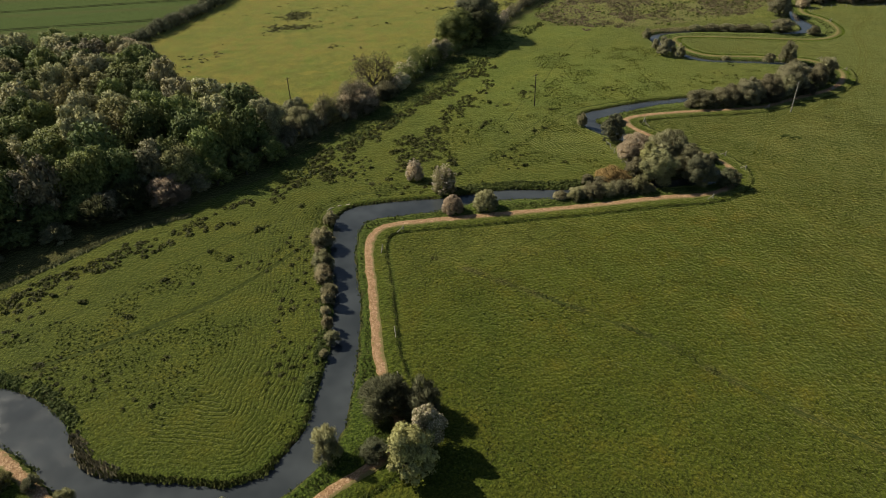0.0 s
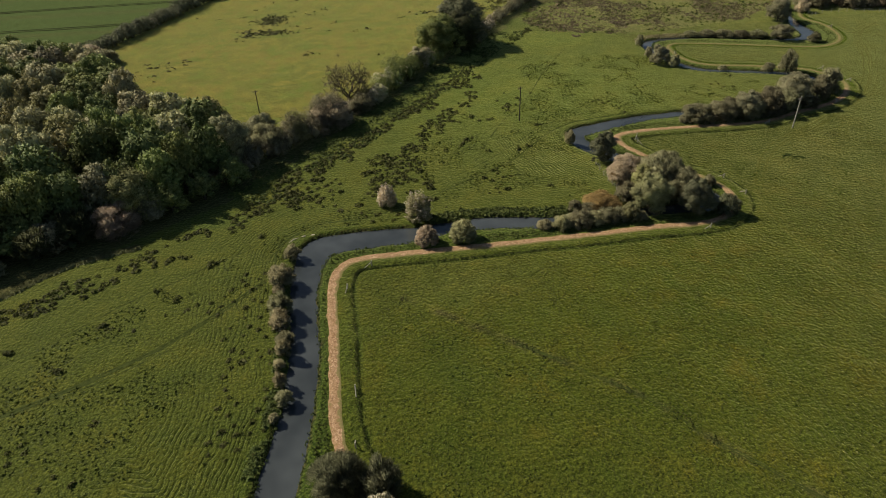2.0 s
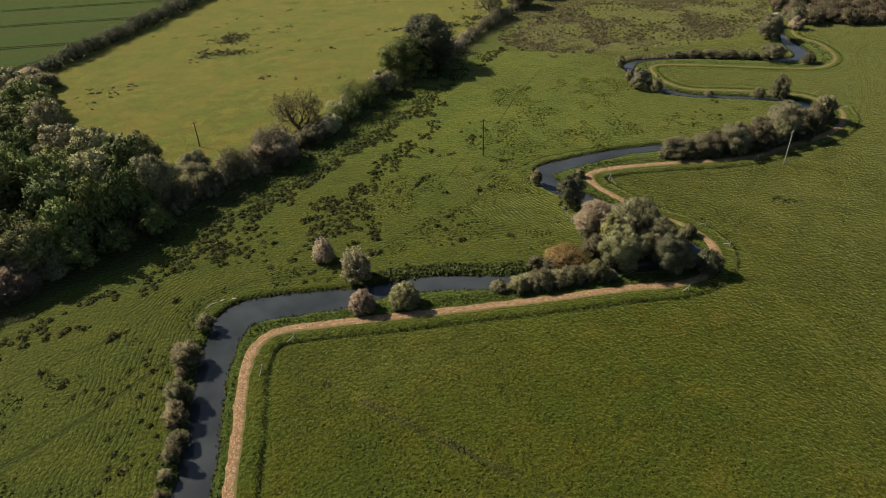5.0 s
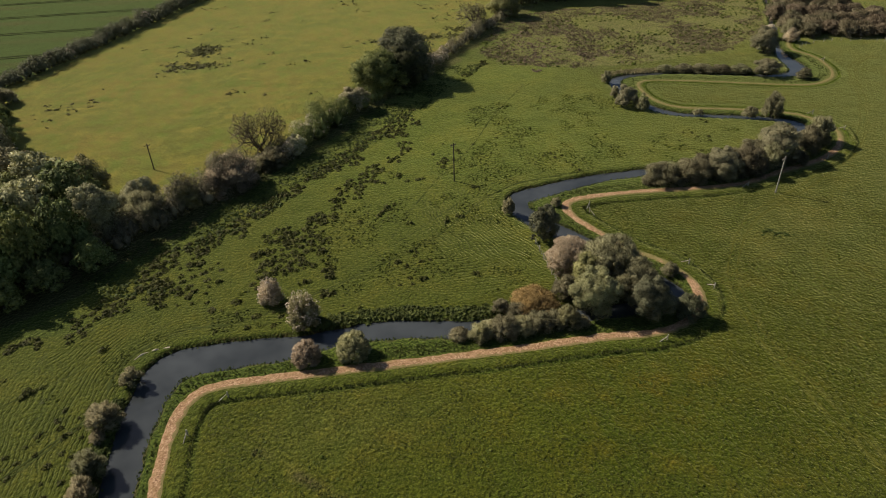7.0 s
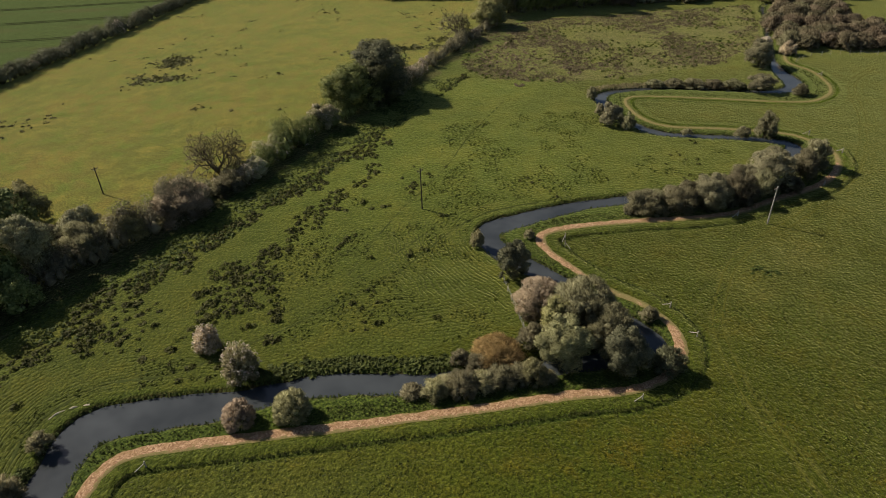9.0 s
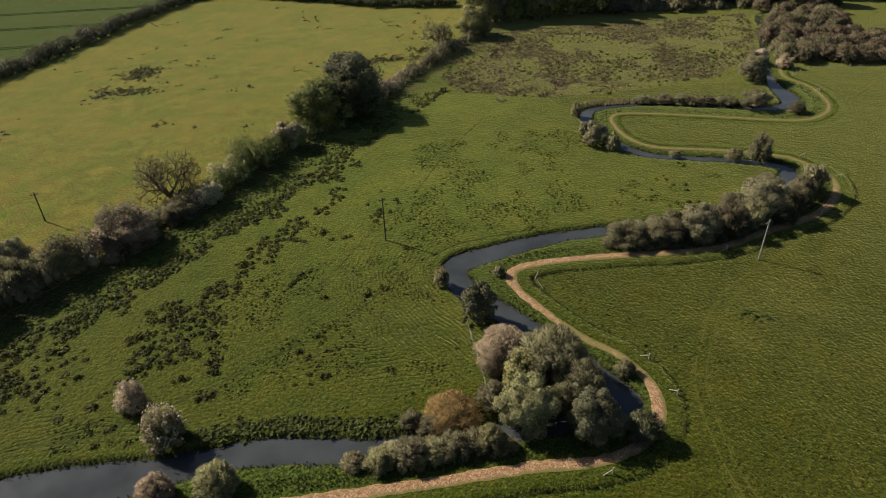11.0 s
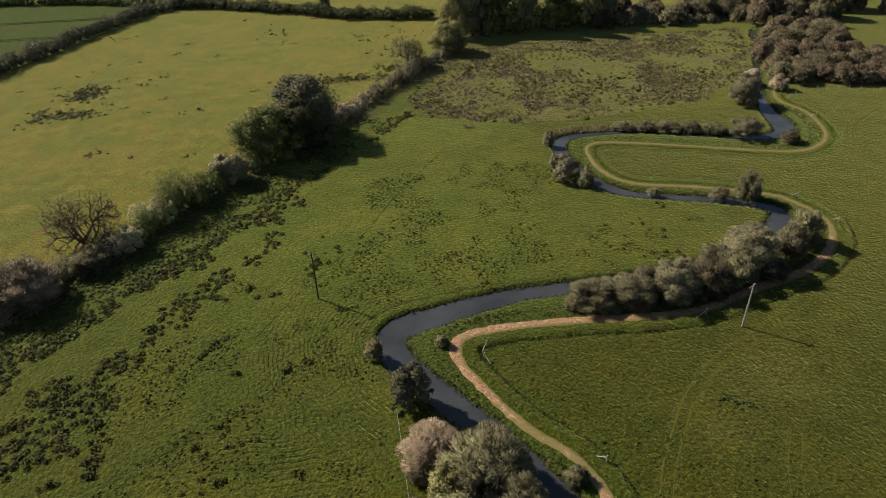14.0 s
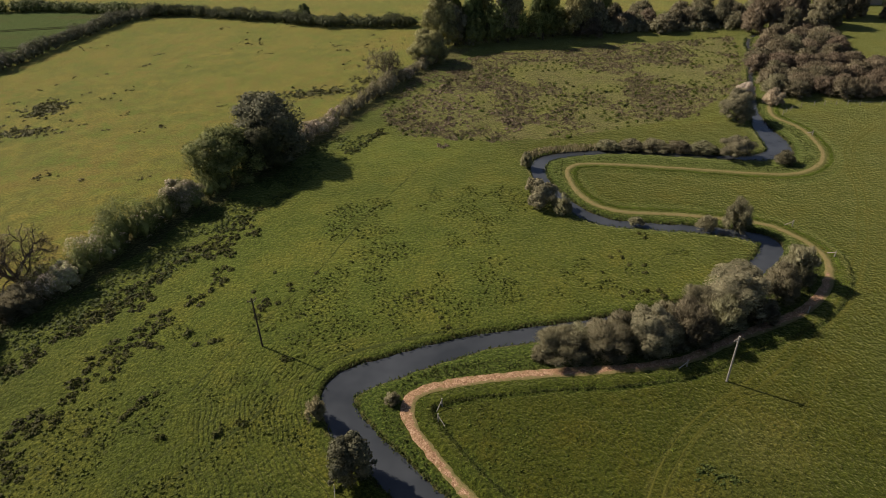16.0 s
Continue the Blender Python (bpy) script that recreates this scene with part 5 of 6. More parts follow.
def families(p, n, spread, seed):
    """Tussocks grown in irregular families round each point."""
    q = np.random.default_rng(seed)
    many = q.integers(n[0], n[1], len(p))
    long = q.uniform(0, math.pi, len(p)).repeat(many)
    reach = q.uniform(*spread, len(p)).repeat(many)
    a, b = q.normal(size=(2, many.sum())) * reach * np.array([[1.0], [0.55]])
    return p.repeat(many, 0) + np.c_[a * np.cos(long) - b * np.sin(long), a * np.sin(long) + b * np.cos(long)]


def cushions(name, p, wide, tall, count, mat, label, category, seed):
    """Separate dome-shaped tussocks of small scraps of leaf, longer than wide along the wet line."""
    q = np.random.default_rng(seed)
    m = len(p)
    w = q.uniform(*wide, m) * np.where(q.random(m) < 0.15, 1.5, 1.0)
    h = q.uniform(*tall, m)
    a = q.uniform(0, 2 * math.pi, (m, count))
    d = np.sqrt(q.random((m, count)))
    u, v = d * np.cos(a), d * np.sin(a) * q.uniform(0.55, 0.9, (m, 1))
    lie = 0.88 + 0.5 * q.normal(size=(m, 1))
    out = np.stack([u * np.cos(lie) - v * np.sin(lie), u * np.sin(lie) + v * np.cos(lie), np.zeros_like(u)], -1)
    at = out * (w * 0.5)[:, None, None]
    at[..., 2] = h[:, None] * (1.0 - 0.85 * d * d) * q.uniform(0.75, 1.1, (m, count))
    n = out * (1.7 * h / (w * 0.5) * d.T).T[..., None] + np.array((0, 0, 1.0)) + 0.45 * q.normal(size=out.shape)
    n /= np.linalg.norm(n, axis=-1)[..., None]
    t = np.cross(n, q.normal(size=n.shape))
    t /= np.linalg.norm(t, axis=-1)[..., None] + 1e-9
    k = np.cross(n, t)
    size = (w[:, None] * 0.9 / math.sqrt(count) * q.uniform(0.7, 1.3, (m, count)))[..., None]
    base = np.c_[p, ground_z(p[:, 0], p[:, 1]) - 0.03][:, None] + at
    tri = np.stack([base - t * size * 0.7 + k * size * 0.6, base - t * size * 0.7 - k * size * 0.6, base + t * size], 2).reshape(-1, 3)
    n = np.repeat(n[:, :, None], 3, 2).reshape(-1, 3)
    return tagged(new(name, leaves_mesh(name, [(tri, n)], mat)), label, category, kind="stuff")


def sod(p, size, count, mat, label, seed):
    """Scraps of turf lying every way, close to the ground."""
    q = np.random.default_rng(seed)
    m = len(p) * count
    at = np.c_[np.repeat(p, count, 0) + q.normal(size=(m, 2)) * 0.15, q.uniform(0.0, 0.05, m)]
    at[:, 2] += ground_z(at[:, 0], at[:, 1])
    a = q.uniform(0, 2 * math.pi, m)[:, None] + np.array((0.0, 2.1, 4.2)) + q.uniform(-0.4, 0.4, (m, 3))
    s = q.uniform(*size, (m, 1)) * q.uniform(0.6, 1.2, (m, 3))
    v = at[:, None] + np.stack([np.cos(a) * s, np.sin(a) * s, q.uniform(-0.01, 0.045, (m, 3))], -1)
    e = np.cross(v[:, 1] - v[:, 0], v[:, 2] - v[:, 0])
    e /= np.linalg.norm(e, axis=1)[:, None]
    n = np.repeat(e + 0.25 * q.normal(size=e.shape), 3, 0)
    return tagged(new("turf", leaves_mesh("turf", [(v.reshape(-1, 3), n / np.linalg.norm(n, axis=1)[:, None])], mat)), label, "grass", kind="stuff")


def spaced(p, gap):
    """Leaves out points that crowd an earlier one."""
    grid, keep = {}, []
    for k, (x, y) in enumerate(p):
        i, j = int(x // gap), int(y // gap)
        if all((x - p[o][0]) ** 2 + (y - p[o][1]) ** 2 > gap * gap for a in (i - 1, i, i + 1) for b in (j - 1, j, j + 1) for o in grid.get((a, b), ())):
            grid.setdefault((i, j), []).append(k)
            keep.append(k)
    return p[keep]


def wet_line(x, y, q):
    """Rushes: a dense broken belt below the hedge, families beyond it, and ever fewer towards the river."""
    d = from_hedge(x, y)
    patch = 0.5 * vnoise(x * 0.78 - y * 0.63, (x * 0.63 + y * 0.78) * 0.45, 4.5, 41) + 0.6 * vnoise(x, y, 2.4, 42) + 0.5 * (q.random(len(x)) - 0.5)
    mats = vnoise(x * 0.63 + y * 0.78, (x * 0.78 - y * 0.63) * 2.0, 9.0, 40)
    band = 1.3 * np.exp(-((d - 12.2) / 1.7) ** 2) + (0.85 + 0.5 * mats) * np.exp(-((d - 15.5) / 2.4) ** 2) * (1 - 0.5 * step(120, 130, y)) + 0.2 * np.exp(-((d - 30) / 8) ** 2) * (y < 160)
    e = (x - np.interp(y, [105, 122, 133, 144, 152, 163.5], [-6, 11, 15.5, 22.5, 27.5, 36])) * 0.82
    band = band + 1.14 * np.exp(-(e / np.interp(y, [120, 130, 145, 165], [3.0, 4.8, 3.0, 1.9])) ** 2) * step(108, 121, y) * (1 - step(164, 174, y))
    thin = np.where(y < 118, 0.36, 0) + 0.15 * step(155, 170, y) + 0.7 * step(176, 190, y)
    return on_meadow(x, y) & river_left(x, y) & (d > 9) & (d < 34) & (np.hypot(x - 44, y - 146) > 5) & (patch + band > 0.86 + thin)


p = spaced(scatter(110000, (-75, 70, 100, 262), wet_line, 51), 0.95)
cushions("rushes", p, (0.9, 1.7), (0.25, 0.5), 44, RUSH, "dark olive rush tussocks in a broken belt below the hedge", "rushes", 2)
p = spaced(scatter(40000, (-75, 60, 110, 166), lambda x, y, q: on_meadow(x, y) & river_left(x, y) & (from_hedge(x, y) > 12) & (vnoise(x, y, 11, 43) + 0.6 * vnoise(x, y, 3, 44) + 0.3 * q.random(len(x)) > 0.82 + 0.16 * step(15, 30, x)) & (np.hypot(x - 44, y - 146) > 9), 56), 1.5)
cushions("rushes", p, (0.6, 1.2), (0.18, 0.36), 26, RUSH, "small dark rush tussocks on the grazed meadow", "rushes", 19)
singles = np.array([(-27.6, 95.3), (-24.0, 92.5), (-45.5, 84.6), (-50.2, 87.2), (-37.5, 79.5), (-33.0, 88.0), (-19.5, 101.0), (-24.8, 104.0), (-57.0, 78.5), (-12.0, 108.0), (-6.0, 116.5), (2.0, 121.0), (15.2, 118.2), (19.4, 118.7), (33.1, 122.9), (33.4, 132.1), (40.3, 132.1), (42.8, 132.7), (41.8, 114.8), (33.7, 115.2), (47.5, 142.7), (33.6, 151.0)])
p = families(singles, (5, 10), (0.35, 0.6), 77)
cushions("rushes", p, (0.5, 0.9), (0.3, 0.6), 26, RUSH, "single large dark rush clumps on grazed grass", "rushes", 16)
ridge = glide([(-76, 79, 0), (-61.8, 89.8, 0), (-51.4, 98.2, 0), (-44.2, 104.6, 0), (-36.9, 107.6, 0), (-33, 108.6, 0)], 0.5)
p = spaced(scatter(60000, (-40, 120, 70, 215), lambda x, y, q: (from_hedge(x, y) > 3) & (from_hedge(x, y) < 14) & on_meadow(x, y) & (0.7 * vnoise(x, y, 6, 71) + 0.7 * vnoise(x, y, 2.2, 72) + 0.5 * q.random(len(x)) > 0.05 + 0.05 * np.abs(from_hedge(x, y) - 9)), 73), 0.6)
cushions("undergrowth", p, (0.5, 1.1), (0.12, 0.4), 14, BANK, "low dark nettles and brambles along the hedge ditch", "undergrowth", 14)
p = families(scatter(1500, (-60, 190, 95, 330), lambda x, y, q: (from_hedge(x, y) < -6) & (x > np.interp(y, [224, 260, 285, 346], [-66, -50, -39, -5])) & (vnoise(x, y, 16, 45) + 0.7 * vnoise(x, y, 5, 46) > 0.55), 53), (1, 4), (0.2, 0.6), 59)
cushions("rushes", p, (0.4, 0.9), (0.1, 0.26), 9, DRY_RUSH, "dark rush clumps scattered on yellow pasture", "rushes", 4)
p = families(np.array([(2.3, 292.5), (0.6, 282.0), (14.1, 276.6), (0.9, 259.2), (-3.1, 252.5), (4.0, 241.1), (15.4, 230.3), (10.8, 228.7), (-6.0, 236.3), (-9.8, 258.9), (-23.4, 264.8), (2.2, 231.9), (-2.7, 208.9), (16.1, 202.1), (-4.9, 207.8), (26.0, 242.1), (32.7, 296.7), (19.0, 320.7), (-26.8, 255.7), (-9.0, 239.8)]), (4, 11), (0.8, 1.9), 87)
cushions("rushes", p, (0.4, 0.9), (0.1, 0.26), 9, DRY_RUSH, "small dark rush clumps strewn over the pasture", "rushes", 23)
p = np.vstack([q0 + np.random.default_rng(k).normal(size=(n, 2)) * s for k, (q0, n, s) in enumerate([((-16.5, 249), 150, (2.6, 3.0)), ((-16, 234), 90, (3.2, 1.8)), ((-24, 234), 40, (2, 3)), ((51, 245.5), 200, (7.0, 1.7)), ((66, 252), 60, (3, 2))])])
cushions("rushes", p, (0.8, 1.6), (0.1, 0.26), 12, DRY_RUSH, "dense dark rush patches on yellow pasture", "rushes", 5)
p = families(scatter(11000, (64, 202, 184, 270), lambda x, y, q: inside(x, y, ROUGH) & (vnoise(x, y, 9, 47) + 0.5 * vnoise(x, y, 3, 48) > -0.2), 54), (2, 5), (0.4, 1.0), 60)
tufts(p, (0.15, 0.36), (0.5, 1.2), 5, SEDGE, "brownish sedge tussocks on rough wet ground", "sedge", 6)
p = spaced(scatter(5000, (60, 205, 110, 262), lambda x, y, q: (vnoise(x, y, 6, 108) + 0.5 * vnoise(x, y, 2, 109) + 1.3 * np.exp(-(((x - 80) / 9) ** 2) - ((y - 232) / 13) ** 2) > 0.75) & (from_hedge(x, y) > 7), 110), 1.0)
cushions("sedge", p, (0.7, 1.5), (0.15, 0.36), 14, PINK_SEDGE, "pinkish brown dead sedge tussocks on wet ground", "sedge", 111)
p = spaced(scatter(9000, (60, 198, 188, 272), lambda x, y, q: inside(x, y, ROUGH) & (vnoise(x * 0.5, y, 7, 49) + 0.6 * vnoise(x, y, 2.6, 50) > 0.12), 55), 1.5)
cushions("rushes", p, (0.7, 1.3), (0.2, 0.4), 9, TUFT, "dark rush tussocks among sedge", "rushes", 7)

p = families(np.array([(93.5, 116.0), (94.6, 115.4), (92.6, 116.8)]), (8, 12), (0.5, 0.9), 112)
cushions("docks", p, (0.4, 0.8), (0.15, 0.3), 14, BANK, "patch of dark docks in the field", "weeds", 113)
# the sward itself: low tufts that catch the light, on the ungrazed field and on the lumpy grazed ground
p = scatter(70000, (2, 20, 118, 150), lambda x, y, q: (x > np.interp(y, [20, 40, 50, 95, 97, 98], [40, 12, 4, 4, 8, 8])) & (np.min(np.hypot(x[:, None] - towpath[None, ::4, 0], y[:, None] - towpath[None, ::4, 1]), 1) > 3.3) & field_side(x, y) & (vnoise(x, y, 2.2, 95) + 0.8 * vnoise(x, y, 7, 96) + 0.9 * q.random(len(x)) > 0.25), 97)
sod(p, (0.07, 0.17), 2, TURF, "short uneven tufts of meadow grass", 99)
p = scatter(60000, (-70, 44, 110, 205), lambda x, y, q: on_meadow(x, y) & river_left(x, y) & (from_hedge(x, y) > 12), 90)
sod(p, (0.06, 0.15), 2, GRAZED, "short grazed grass in uneven tufts", 101)
p = spaced(scatter(130000, (-70, 44, 112, 205), lambda x, y, q: on_meadow(x, y) & river_left(x, y) & (from_hedge(x, y) > 24) & (0.9 * vnoise(x, y, 12, 88) + 0.8 * vnoise(x, y, 3.2, 89) + 0.35 * q.random(len(x)) > 0.34 + 0.3 * (y < 88) + 0.5 * step(136, 160, y)), 102), 0.5)
cushions("turf", p, (0.3, 0.62), (0.10, 0.22), 7, TUFT, "low dark green lumps of trampled grass", "grass", 103)
p = spaced(scatter(30000, (4, 20, 118, 150), lambda x, y, q: (np.min(np.hypot(x[:, None] - towpath[None, ::4, 0], y[:, None] - towpath[None, ::4, 1]), 1) > 3.6) & field_side(x, y) & (0.9 * vnoise(x, y, 8, 104) + 0.8 * vnoise(x, y, 2.2, 105) > 0.35), 106), 0.55)
cushions("turf", p, (0.25, 0.5), (0.06, 0.14), 6, TUFT, "darker tufts in the meadow grass", "grass", 107)


def along(line, offsets, per_metre, seed):
    """Points strewn beside a line between two offsets to its right."""
    q = np.random.default_rng(seed)
    length = np.sum(np.hypot(*np.diff(line[:, :2], axis=0).T))
    k = q.integers(0, len(line), int(length * per_metre))
    o = offsets[0][k] + (offsets[1] - offsets[0])[k] * q.random(len(k))
    return line[k, :2] + sideways(line)[k] * o[:, None] + q.normal(size=(len(k), 2)) * 0.15


hw = river[:, 2]
p = np.vstack([along(river, (hw - 0.15, hw + 0.8), 14, 61), along(river, (-hw - 0.7, -hw + 0.15), 14, 62)])
q = np.random.default_rng(66)
blades("bank_herbs", np.c_[p, np.full(len(p), -0.25)], q.uniform(0.2, 0.42, len(p)), q.uniform(0.22, 0.45, len(p)), 5, BANK, "rank dark green herbs and grasses on the riverbanks", "bank plants", False, 9)
west = river[(river[:, 0] < -3) & (river[:, 1] > 56) & (river[:, 1] < 101)]
p = along(west, (-west[:, 2] - 1.7, -west[:, 2] - 0.3), 26, 114)
p = p[vnoise(p[:, 0], p[:, 1], 3, 115) + 0.5 * vnoise(p[:, 0], p[:, 1], 1, 116) > -0.35]
cushions("bank_herbs", p, (0.3, 0.7), (0.1, 0.35), 9, BANK, "dark coarse herbs fringing the grazed bank", "bank plants", 117)
one = np.ones(len(towpath))
p = along(towpath, (1.1 * one, 2.75 * one - 1.0 * step(145, 152, towpath[:, 1])), 36, 63)
blades("tall_grass", np.c_[p, np.full(len(p), 0.06)], q.uniform(0.10, 0.2, len(p)), q.uniform(0.16, 0.32, len(p)), 4, GRASS, "ungrazed bright green grass strip beside the path", "grass", False, 10)
o = np.ones(len(ridge))
p = along(ridge, (-0.6 * o, 0.6 * o), 70, 78)
blades("tall_grass", np.c_[p, np.full(len(p), -0.03)], q.uniform(0.3, 0.65, len(p)), q.uniform(0.3, 0.6, len(p)), 6, REED_GREEN, "pale rough grass along an old fence line beside the wood", "grass", False, 17)
inner = np.array([k for k in range(len(river)) if (-41 < river[k, 0] < -12 and river[k, 1] < 56)])
bend = river[inner]
p = along(bend, (-bend[:, 2] - 0.55, -bend[:, 2] + 0.15), 16, 79)
blades("bank_sedge", np.c_[p, np.full(len(p), -0.2)], q.uniform(0.25, 0.6, len(p)), q.uniform(0.25, 0.6, len(p)), 8, RUSH, "dark overhanging sedge on the inner bank of the bend", "sedge", False, 18)
far = river[(river[:, 0] > 17) & (river[:, 0] < 47) & (river[:, 1] > 101) & (river[:, 1] < 106)]
p = along(far, (-far[:, 2] - 2.6, -far[:, 2] - 0.2), 16, 83)
cushions("bank_sedge", p, (0.5, 1.0), (0.15, 0.4), 10, BANK, "dark rank sedge along the far riverbank", "sedge", 21)
furrow = glide([(x, y, 0) for x, y in FURROW], 0.4)
o = np.ones(len(furrow))
p = along(furrow, (-0.5 * o, 0.5 * o), 12, 84)
p = p[vnoise(p[:, 0], p[:, 1], 4.5, 85) + 0.6 * vnoise(p[:, 0], p[:, 1], 1.6, 86) > 0.2]
blades("docks", np.c_[p, np.full(len(p), -0.03)], q.uniform(0.08, 0.2, len(p)), q.uniform(0.25, 0.5, len(p)), 6, RUSH, "dark coarse tufts along an old furrow", "weeds", False, 22)
corner = bend[(bend[:, 0] < -33) & (bend[:, 0] > -41)]
p = along(corner, (-corner[:, 2] - 1.2, -corner[:, 2] + 0.3), 24, 80)
blades("reeds", np.c_[p, np.full(len(p), -0.2)], q.uniform(0.5, 0.9, len(p)), q.uniform(0.3, 0.6, len(p)), 8, LEAF["brown"], "brown dead sedge hanging over the inner bank", "sedge", False, 20)
# dark blades set on the line where the verge's shadow falls
p = along(towpath, (2.88 * one, 3.02 * one), 20, 67)
p = p[p[:, 1] < 148 + 6 * q.random(len(p))]
blades("tall_grass", np.c_[p, np.full(len(p), 0.08)], q.uniform(0.12, 0.24, len(p)), q.uniform(0.16, 0.3, len(p)), 5, BANK, "fringe of tall grass along the field edge", "grass", False, 13)
p = along(towpath, (-3.4 * one, -1.15 * one), 26, 64)
p = p[(p[:, 1] < 150) | (q.random(len(p)) < 0.35)]
p = p[on_meadow(p[:, 0], p[:, 1])]
blades("tall_grass", np.c_[p, np.full(len(p), -0.03)], q.uniform(0.15, 0.38, len(p)), q.uniform(0.18, 0.4, len(p)), 5, BANK, "rank green grass and nettles between path and river", "grass", False, 11)
reeds = glide([(94.5, 196.4, 0), (98, 198.6, 0), (104, 198.8, 0), (112, 197.8, 0), (122, 194.8, 0), (132, 191.0, 0)], 0.5)
o = np.ones(len(reeds))
p = along(reeds, (-1.0 * o, 1.3 * o), 40, 65)
blades("reeds", np.c_[p, np.full(len(p), -0.3)], q.uniform(0.5, 1.0, len(p)), q.uniform(0.3, 0.7, len(p)), 8, REED, "pale dry reeds along the river loop", "reeds", False, 12)

# ---- wheel lines through the crop and over the field ----
def lane(line, mat, gauge=1.9, wide=0.32, lift=0.07, label="pair of dark wheel lines through green crop"):
    pts = glide([(x, y, 0) for x, y in line], 3.0 if gauge > 1.6 else 0.7)
    verts, quads, n = [], [], 0
    for s in (-gauge / 2, gauge / 2):
        o = np.full(len(pts), s) + 0.12 * vnoise(pts[:, 0], pts[:, 1], 5, 6)
        w = wide * (1 + 0.5 * vnoise(pts[:, 0], pts[:, 1], 2.5, 7)) + 0.25 * wide * vnoise(pts[:, 0], pts[:, 1], 9, 4)
        xy, q, _ = ribbon(pts, o - w, o + w, 3)
        verts.append(np.c_[xy, np.tile([0.02, 0.05, 0.02], len(pts)) + lift + ground_z(xy[:, 0], xy[:, 1])])
        quads.append(q + n)
        n += len(xy)
    tagged(new("tramline", quads_mesh("tramline", np.vstack(verts), np.vstack(quads), mat)), label, "track", kind="structure")


SOIL = plain_material("crop_lane_soil", (0.020, 0.030, 0.012), (0.050, 0.050, 0.026), 1.2)
SOIL.node_tree.nodes["Principled BSDF"].inputs["Specular IOR Level"].default_value = 0.0
lane([(-108, 214), (-84, 230), (-72, 243), (-63, 262), (-52, 287), (-38, 318), (-28, 338)], SOIL)
for y, x0, x1 in [(235.5, -190, -80), (258, -190, -66), (287, -190, -53), (312, -190, -42), (336, -190, -32)]:
    lane([(x0, y + 0.05 * (x1 - x0) * -0.6), (x0 / 2 + x1 / 2, y + 0.5), (x1, y)], SOIL)

PRESSED = plain_material("pressed_grass", (0.050, 0.056, 0.009), (0.092, 0.088, 0.016), 2.2)
PRESSED.node_tree.nodes["Principled BSDF"].inputs["Specular IOR Level"].default_value = 0.05
lane(WHEEL_TRACK, PRESSED, 1.3, 0.13, -0.03, "pair of pale wheel lines pressed into the meadow grass")
lane([(x + 1.9, y - 0.6) for x, y in WHEEL_TRACK[:11]], PRESSED, 1.3, 0.09, -0.035, "pair of faint wheel lines pressed into the meadow grass")
lane(WHEEL_TRACK_EAST, PRESSED, 1.3, 0.09, -0.035, "pair of faint wheel lines pressed into the meadow grass")

lane(COW_TRACK[1:5], TROD, 0.5, 0.15, 0.0, "dark cattle track trodden into the meadow")
lane(FURROW[1:], TROD, 0.3, 0.10, -0.01, "old furrow of dark trampled grass across the field")

# ---- pale cut edge of the outer bend ----
PALE = plain_material("pale_cut_earth", (0.20, 0.17, 0.12), (0.42, 0.37, 0.28), 3.0)
lip = glide([(-7.4, 104.9, 0), (-6.4, 105.9, 0), (-4.9, 106.45, 0), (-3.0, 106.5, 0)], 0.25)
xy, q, _ = ribbon(lip, -0.16 + 0.14 * vnoise(lip[:, 0], lip[:, 1], 0.9, 2), 0.14 + 0.14 * vnoise(lip[:, 0], lip[:, 1], 1.1, 5), 4)
me = quads_mesh("bank_edge", np.c_[xy, np.tile([-0.02, 0.10, 0.06, -0.15], len(lip)) + 0.16 * vnoise(xy[:, 0], xy[:, 1], 0.7, 9)], q, PALE, True)
tagged(new("bank_edge", me), "pale broken earth edge of the riverbank", "riverbank", kind="structure")

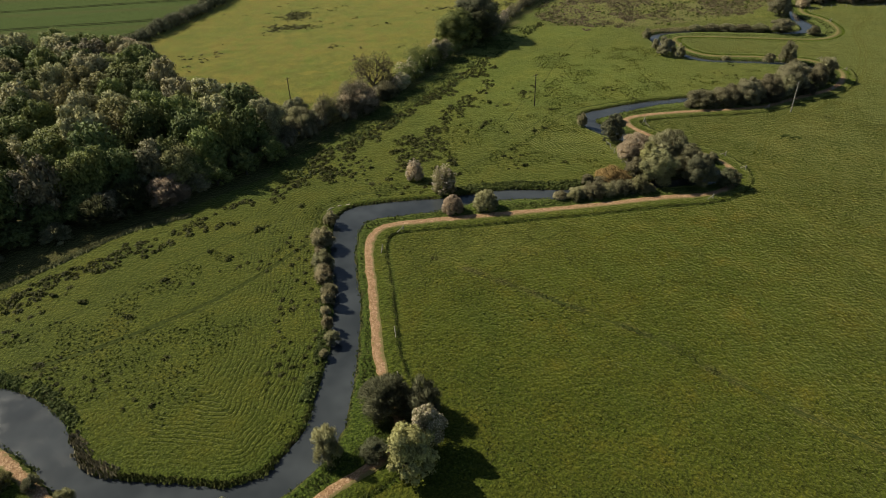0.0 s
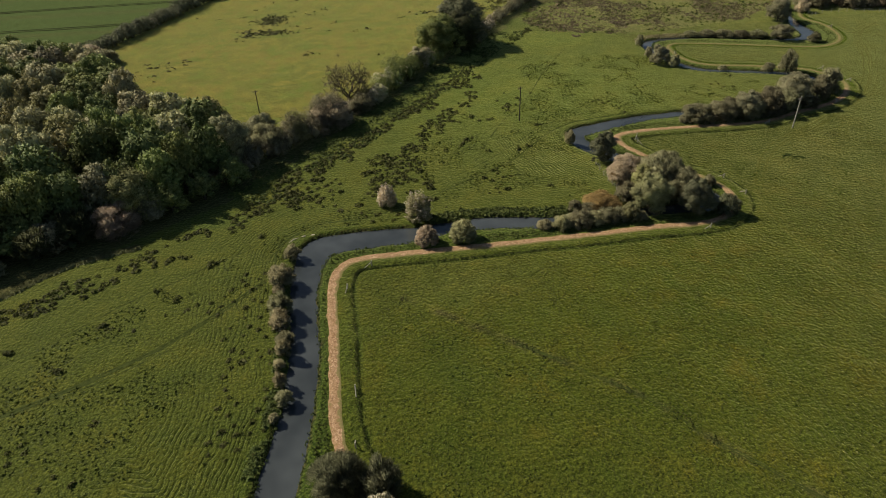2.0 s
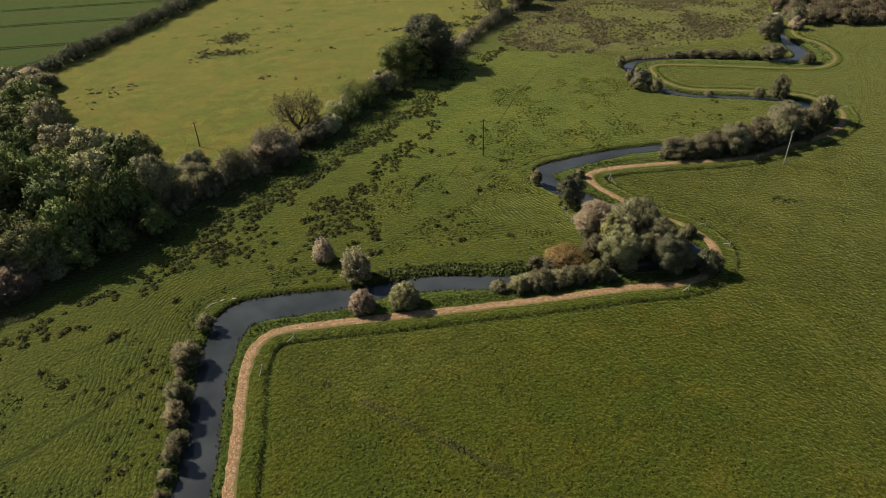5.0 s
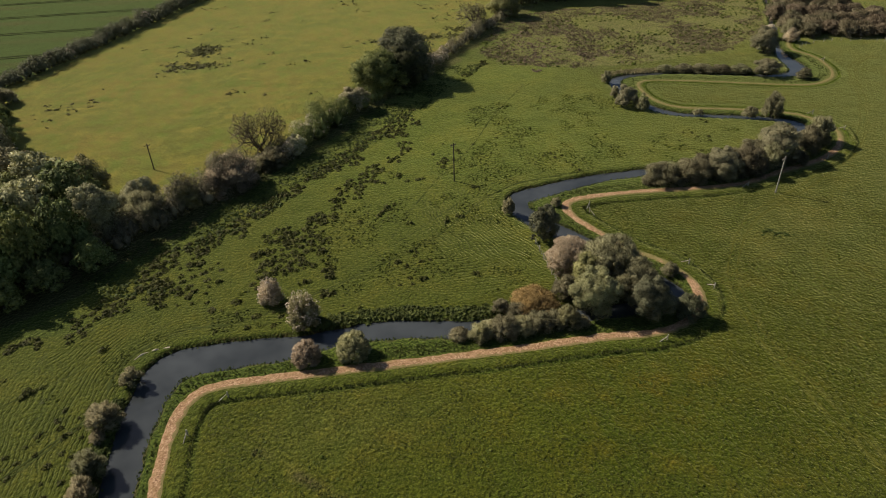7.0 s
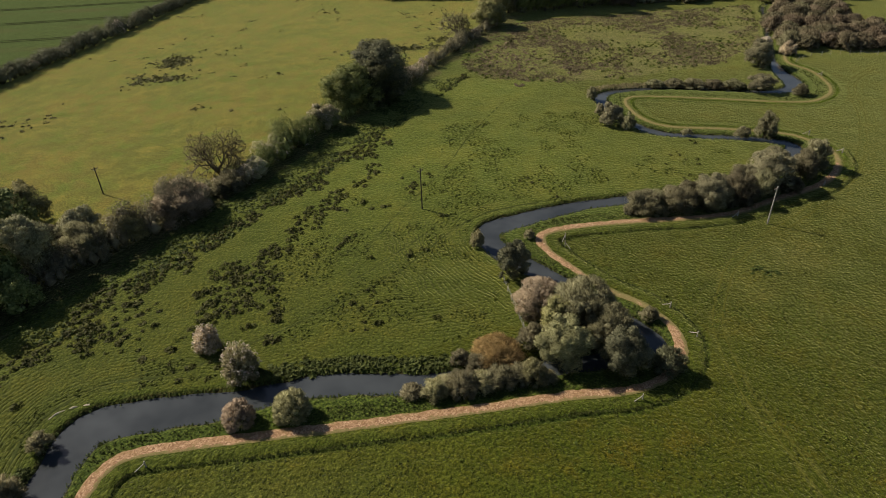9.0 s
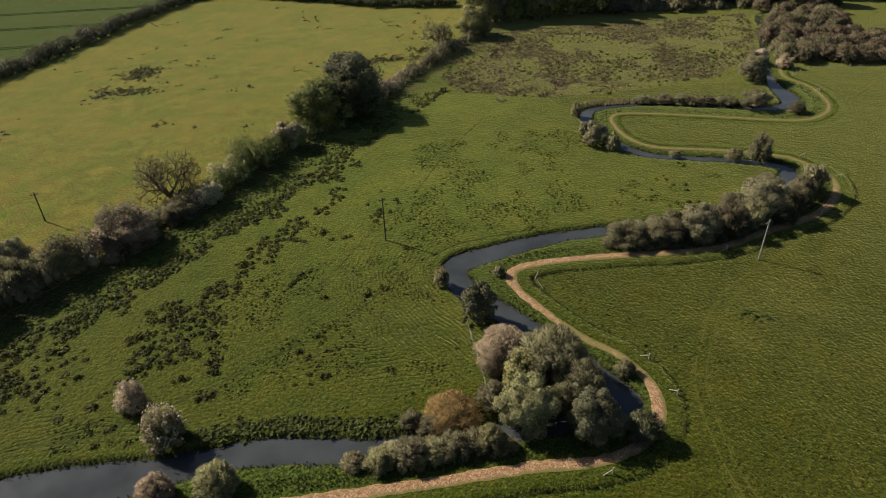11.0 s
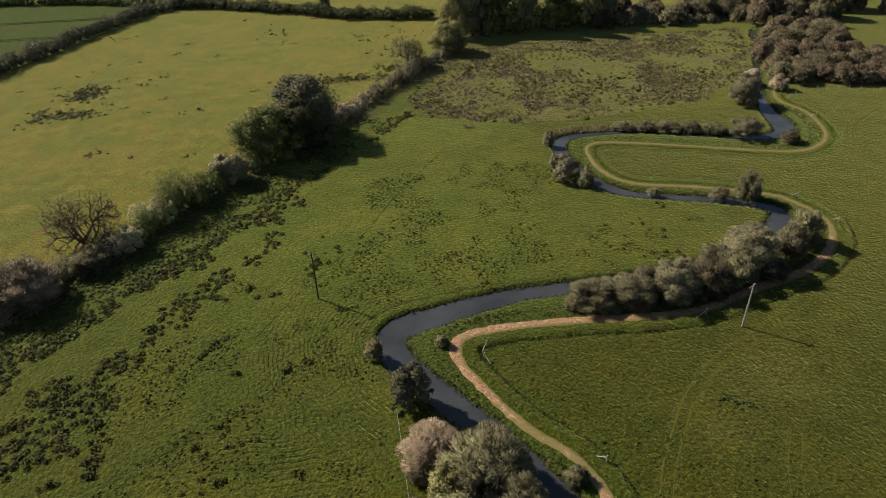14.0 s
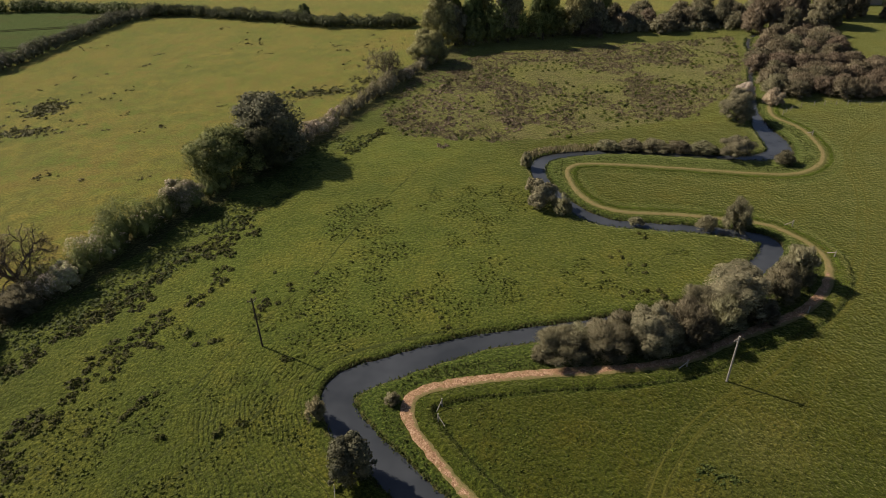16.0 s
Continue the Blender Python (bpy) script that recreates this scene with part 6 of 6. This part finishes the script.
# ---- old stock fence beside the thicket ----
def stock_fence(line, gap, tall, label, seed):
    """Round posts along a line, with strands of wire between them."""
    r = np.random.default_rng(seed)
    pts = glide([(x, y, 0) for x, y in line], gap)
    root = new("fence")
    root.location = (*pts[0][:2], 0)
    pts = pts - pts[0]
    for x, y, _ in pts:
        bm = bmesh.new()
        bmesh.ops.create_cone(bm, cap_ends=True, segments=8, radius1=0.06, radius2=0.05, depth=tall + 0.35, matrix=Matrix.Translation((x, y, tall / 2 - 0.15)) @ Euler((r.normal() * 0.03, r.normal() * 0.03, 0)).to_matrix().to_4x4())
        part("post", bm, TIMBER, root)
    for z in (0.4, 0.7, 1.0):
        child("wire", wood_mesh("wire", tube([(x, y, z * tall / 1.15) for x, y, _ in pts], [0.008] * len(pts), 4), GALVANISED), root)
    return tagged(root, label, "fence")


stock_fence([(53.4, 107.9), (53.42, 114.5), (53.4, 121.2)], 1.9, 1.15, "old post and wire stock fence beside the thicket", 1)
stock_fence([(157.6, 205.4), (161.1, 207.6), (168.1, 209.3), (175.8, 207.9), (182.8, 205.6), (205, 199)], 2.6, 1.2, "grey post and wire fence between path and scrub", 2)

# ---- farm building behind the trees ----
barn = new("barn")
barn.matrix_world = pose(243, 297, 0, 0, 0, -14)
bm = bmesh.new()
bmesh.ops.create_cube(bm, size=1, matrix=Matrix.Translation((0, 0, 1.5)) @ Matrix.Diagonal((16, 8, 3.0, 1)))
part("wall", bm, TIMBER, barn)
bm = bmesh.new()
ends = [[bm.verts.new((x, y, z)) for y, z in ((-4.5, 2.85), (0, 5.4), (4.5, 2.85), (4.5, 3.05), (0, 5.62), (-4.5, 3.05))] for x in (-8.4, 8.4)]
for k in range(6):
    bm.faces.new((ends[0][k], ends[0][(k + 1) % 6], ends[1][(k + 1) % 6], ends[1][k]))
bm.faces.new(ends[0][::-1])
bm.faces.new(ends[1])
bmesh.ops.recalc_face_normals(bm, faces=bm.faces)
part("roof", bm, plain_material("slate_roof", (0.20, 0.19, 0.27), (0.34, 0.32, 0.42), 2.0, 0.5), barn, "bluish slate roof")
tagged(barn, "low farm building with a bluish slate roof behind trees", "barn")
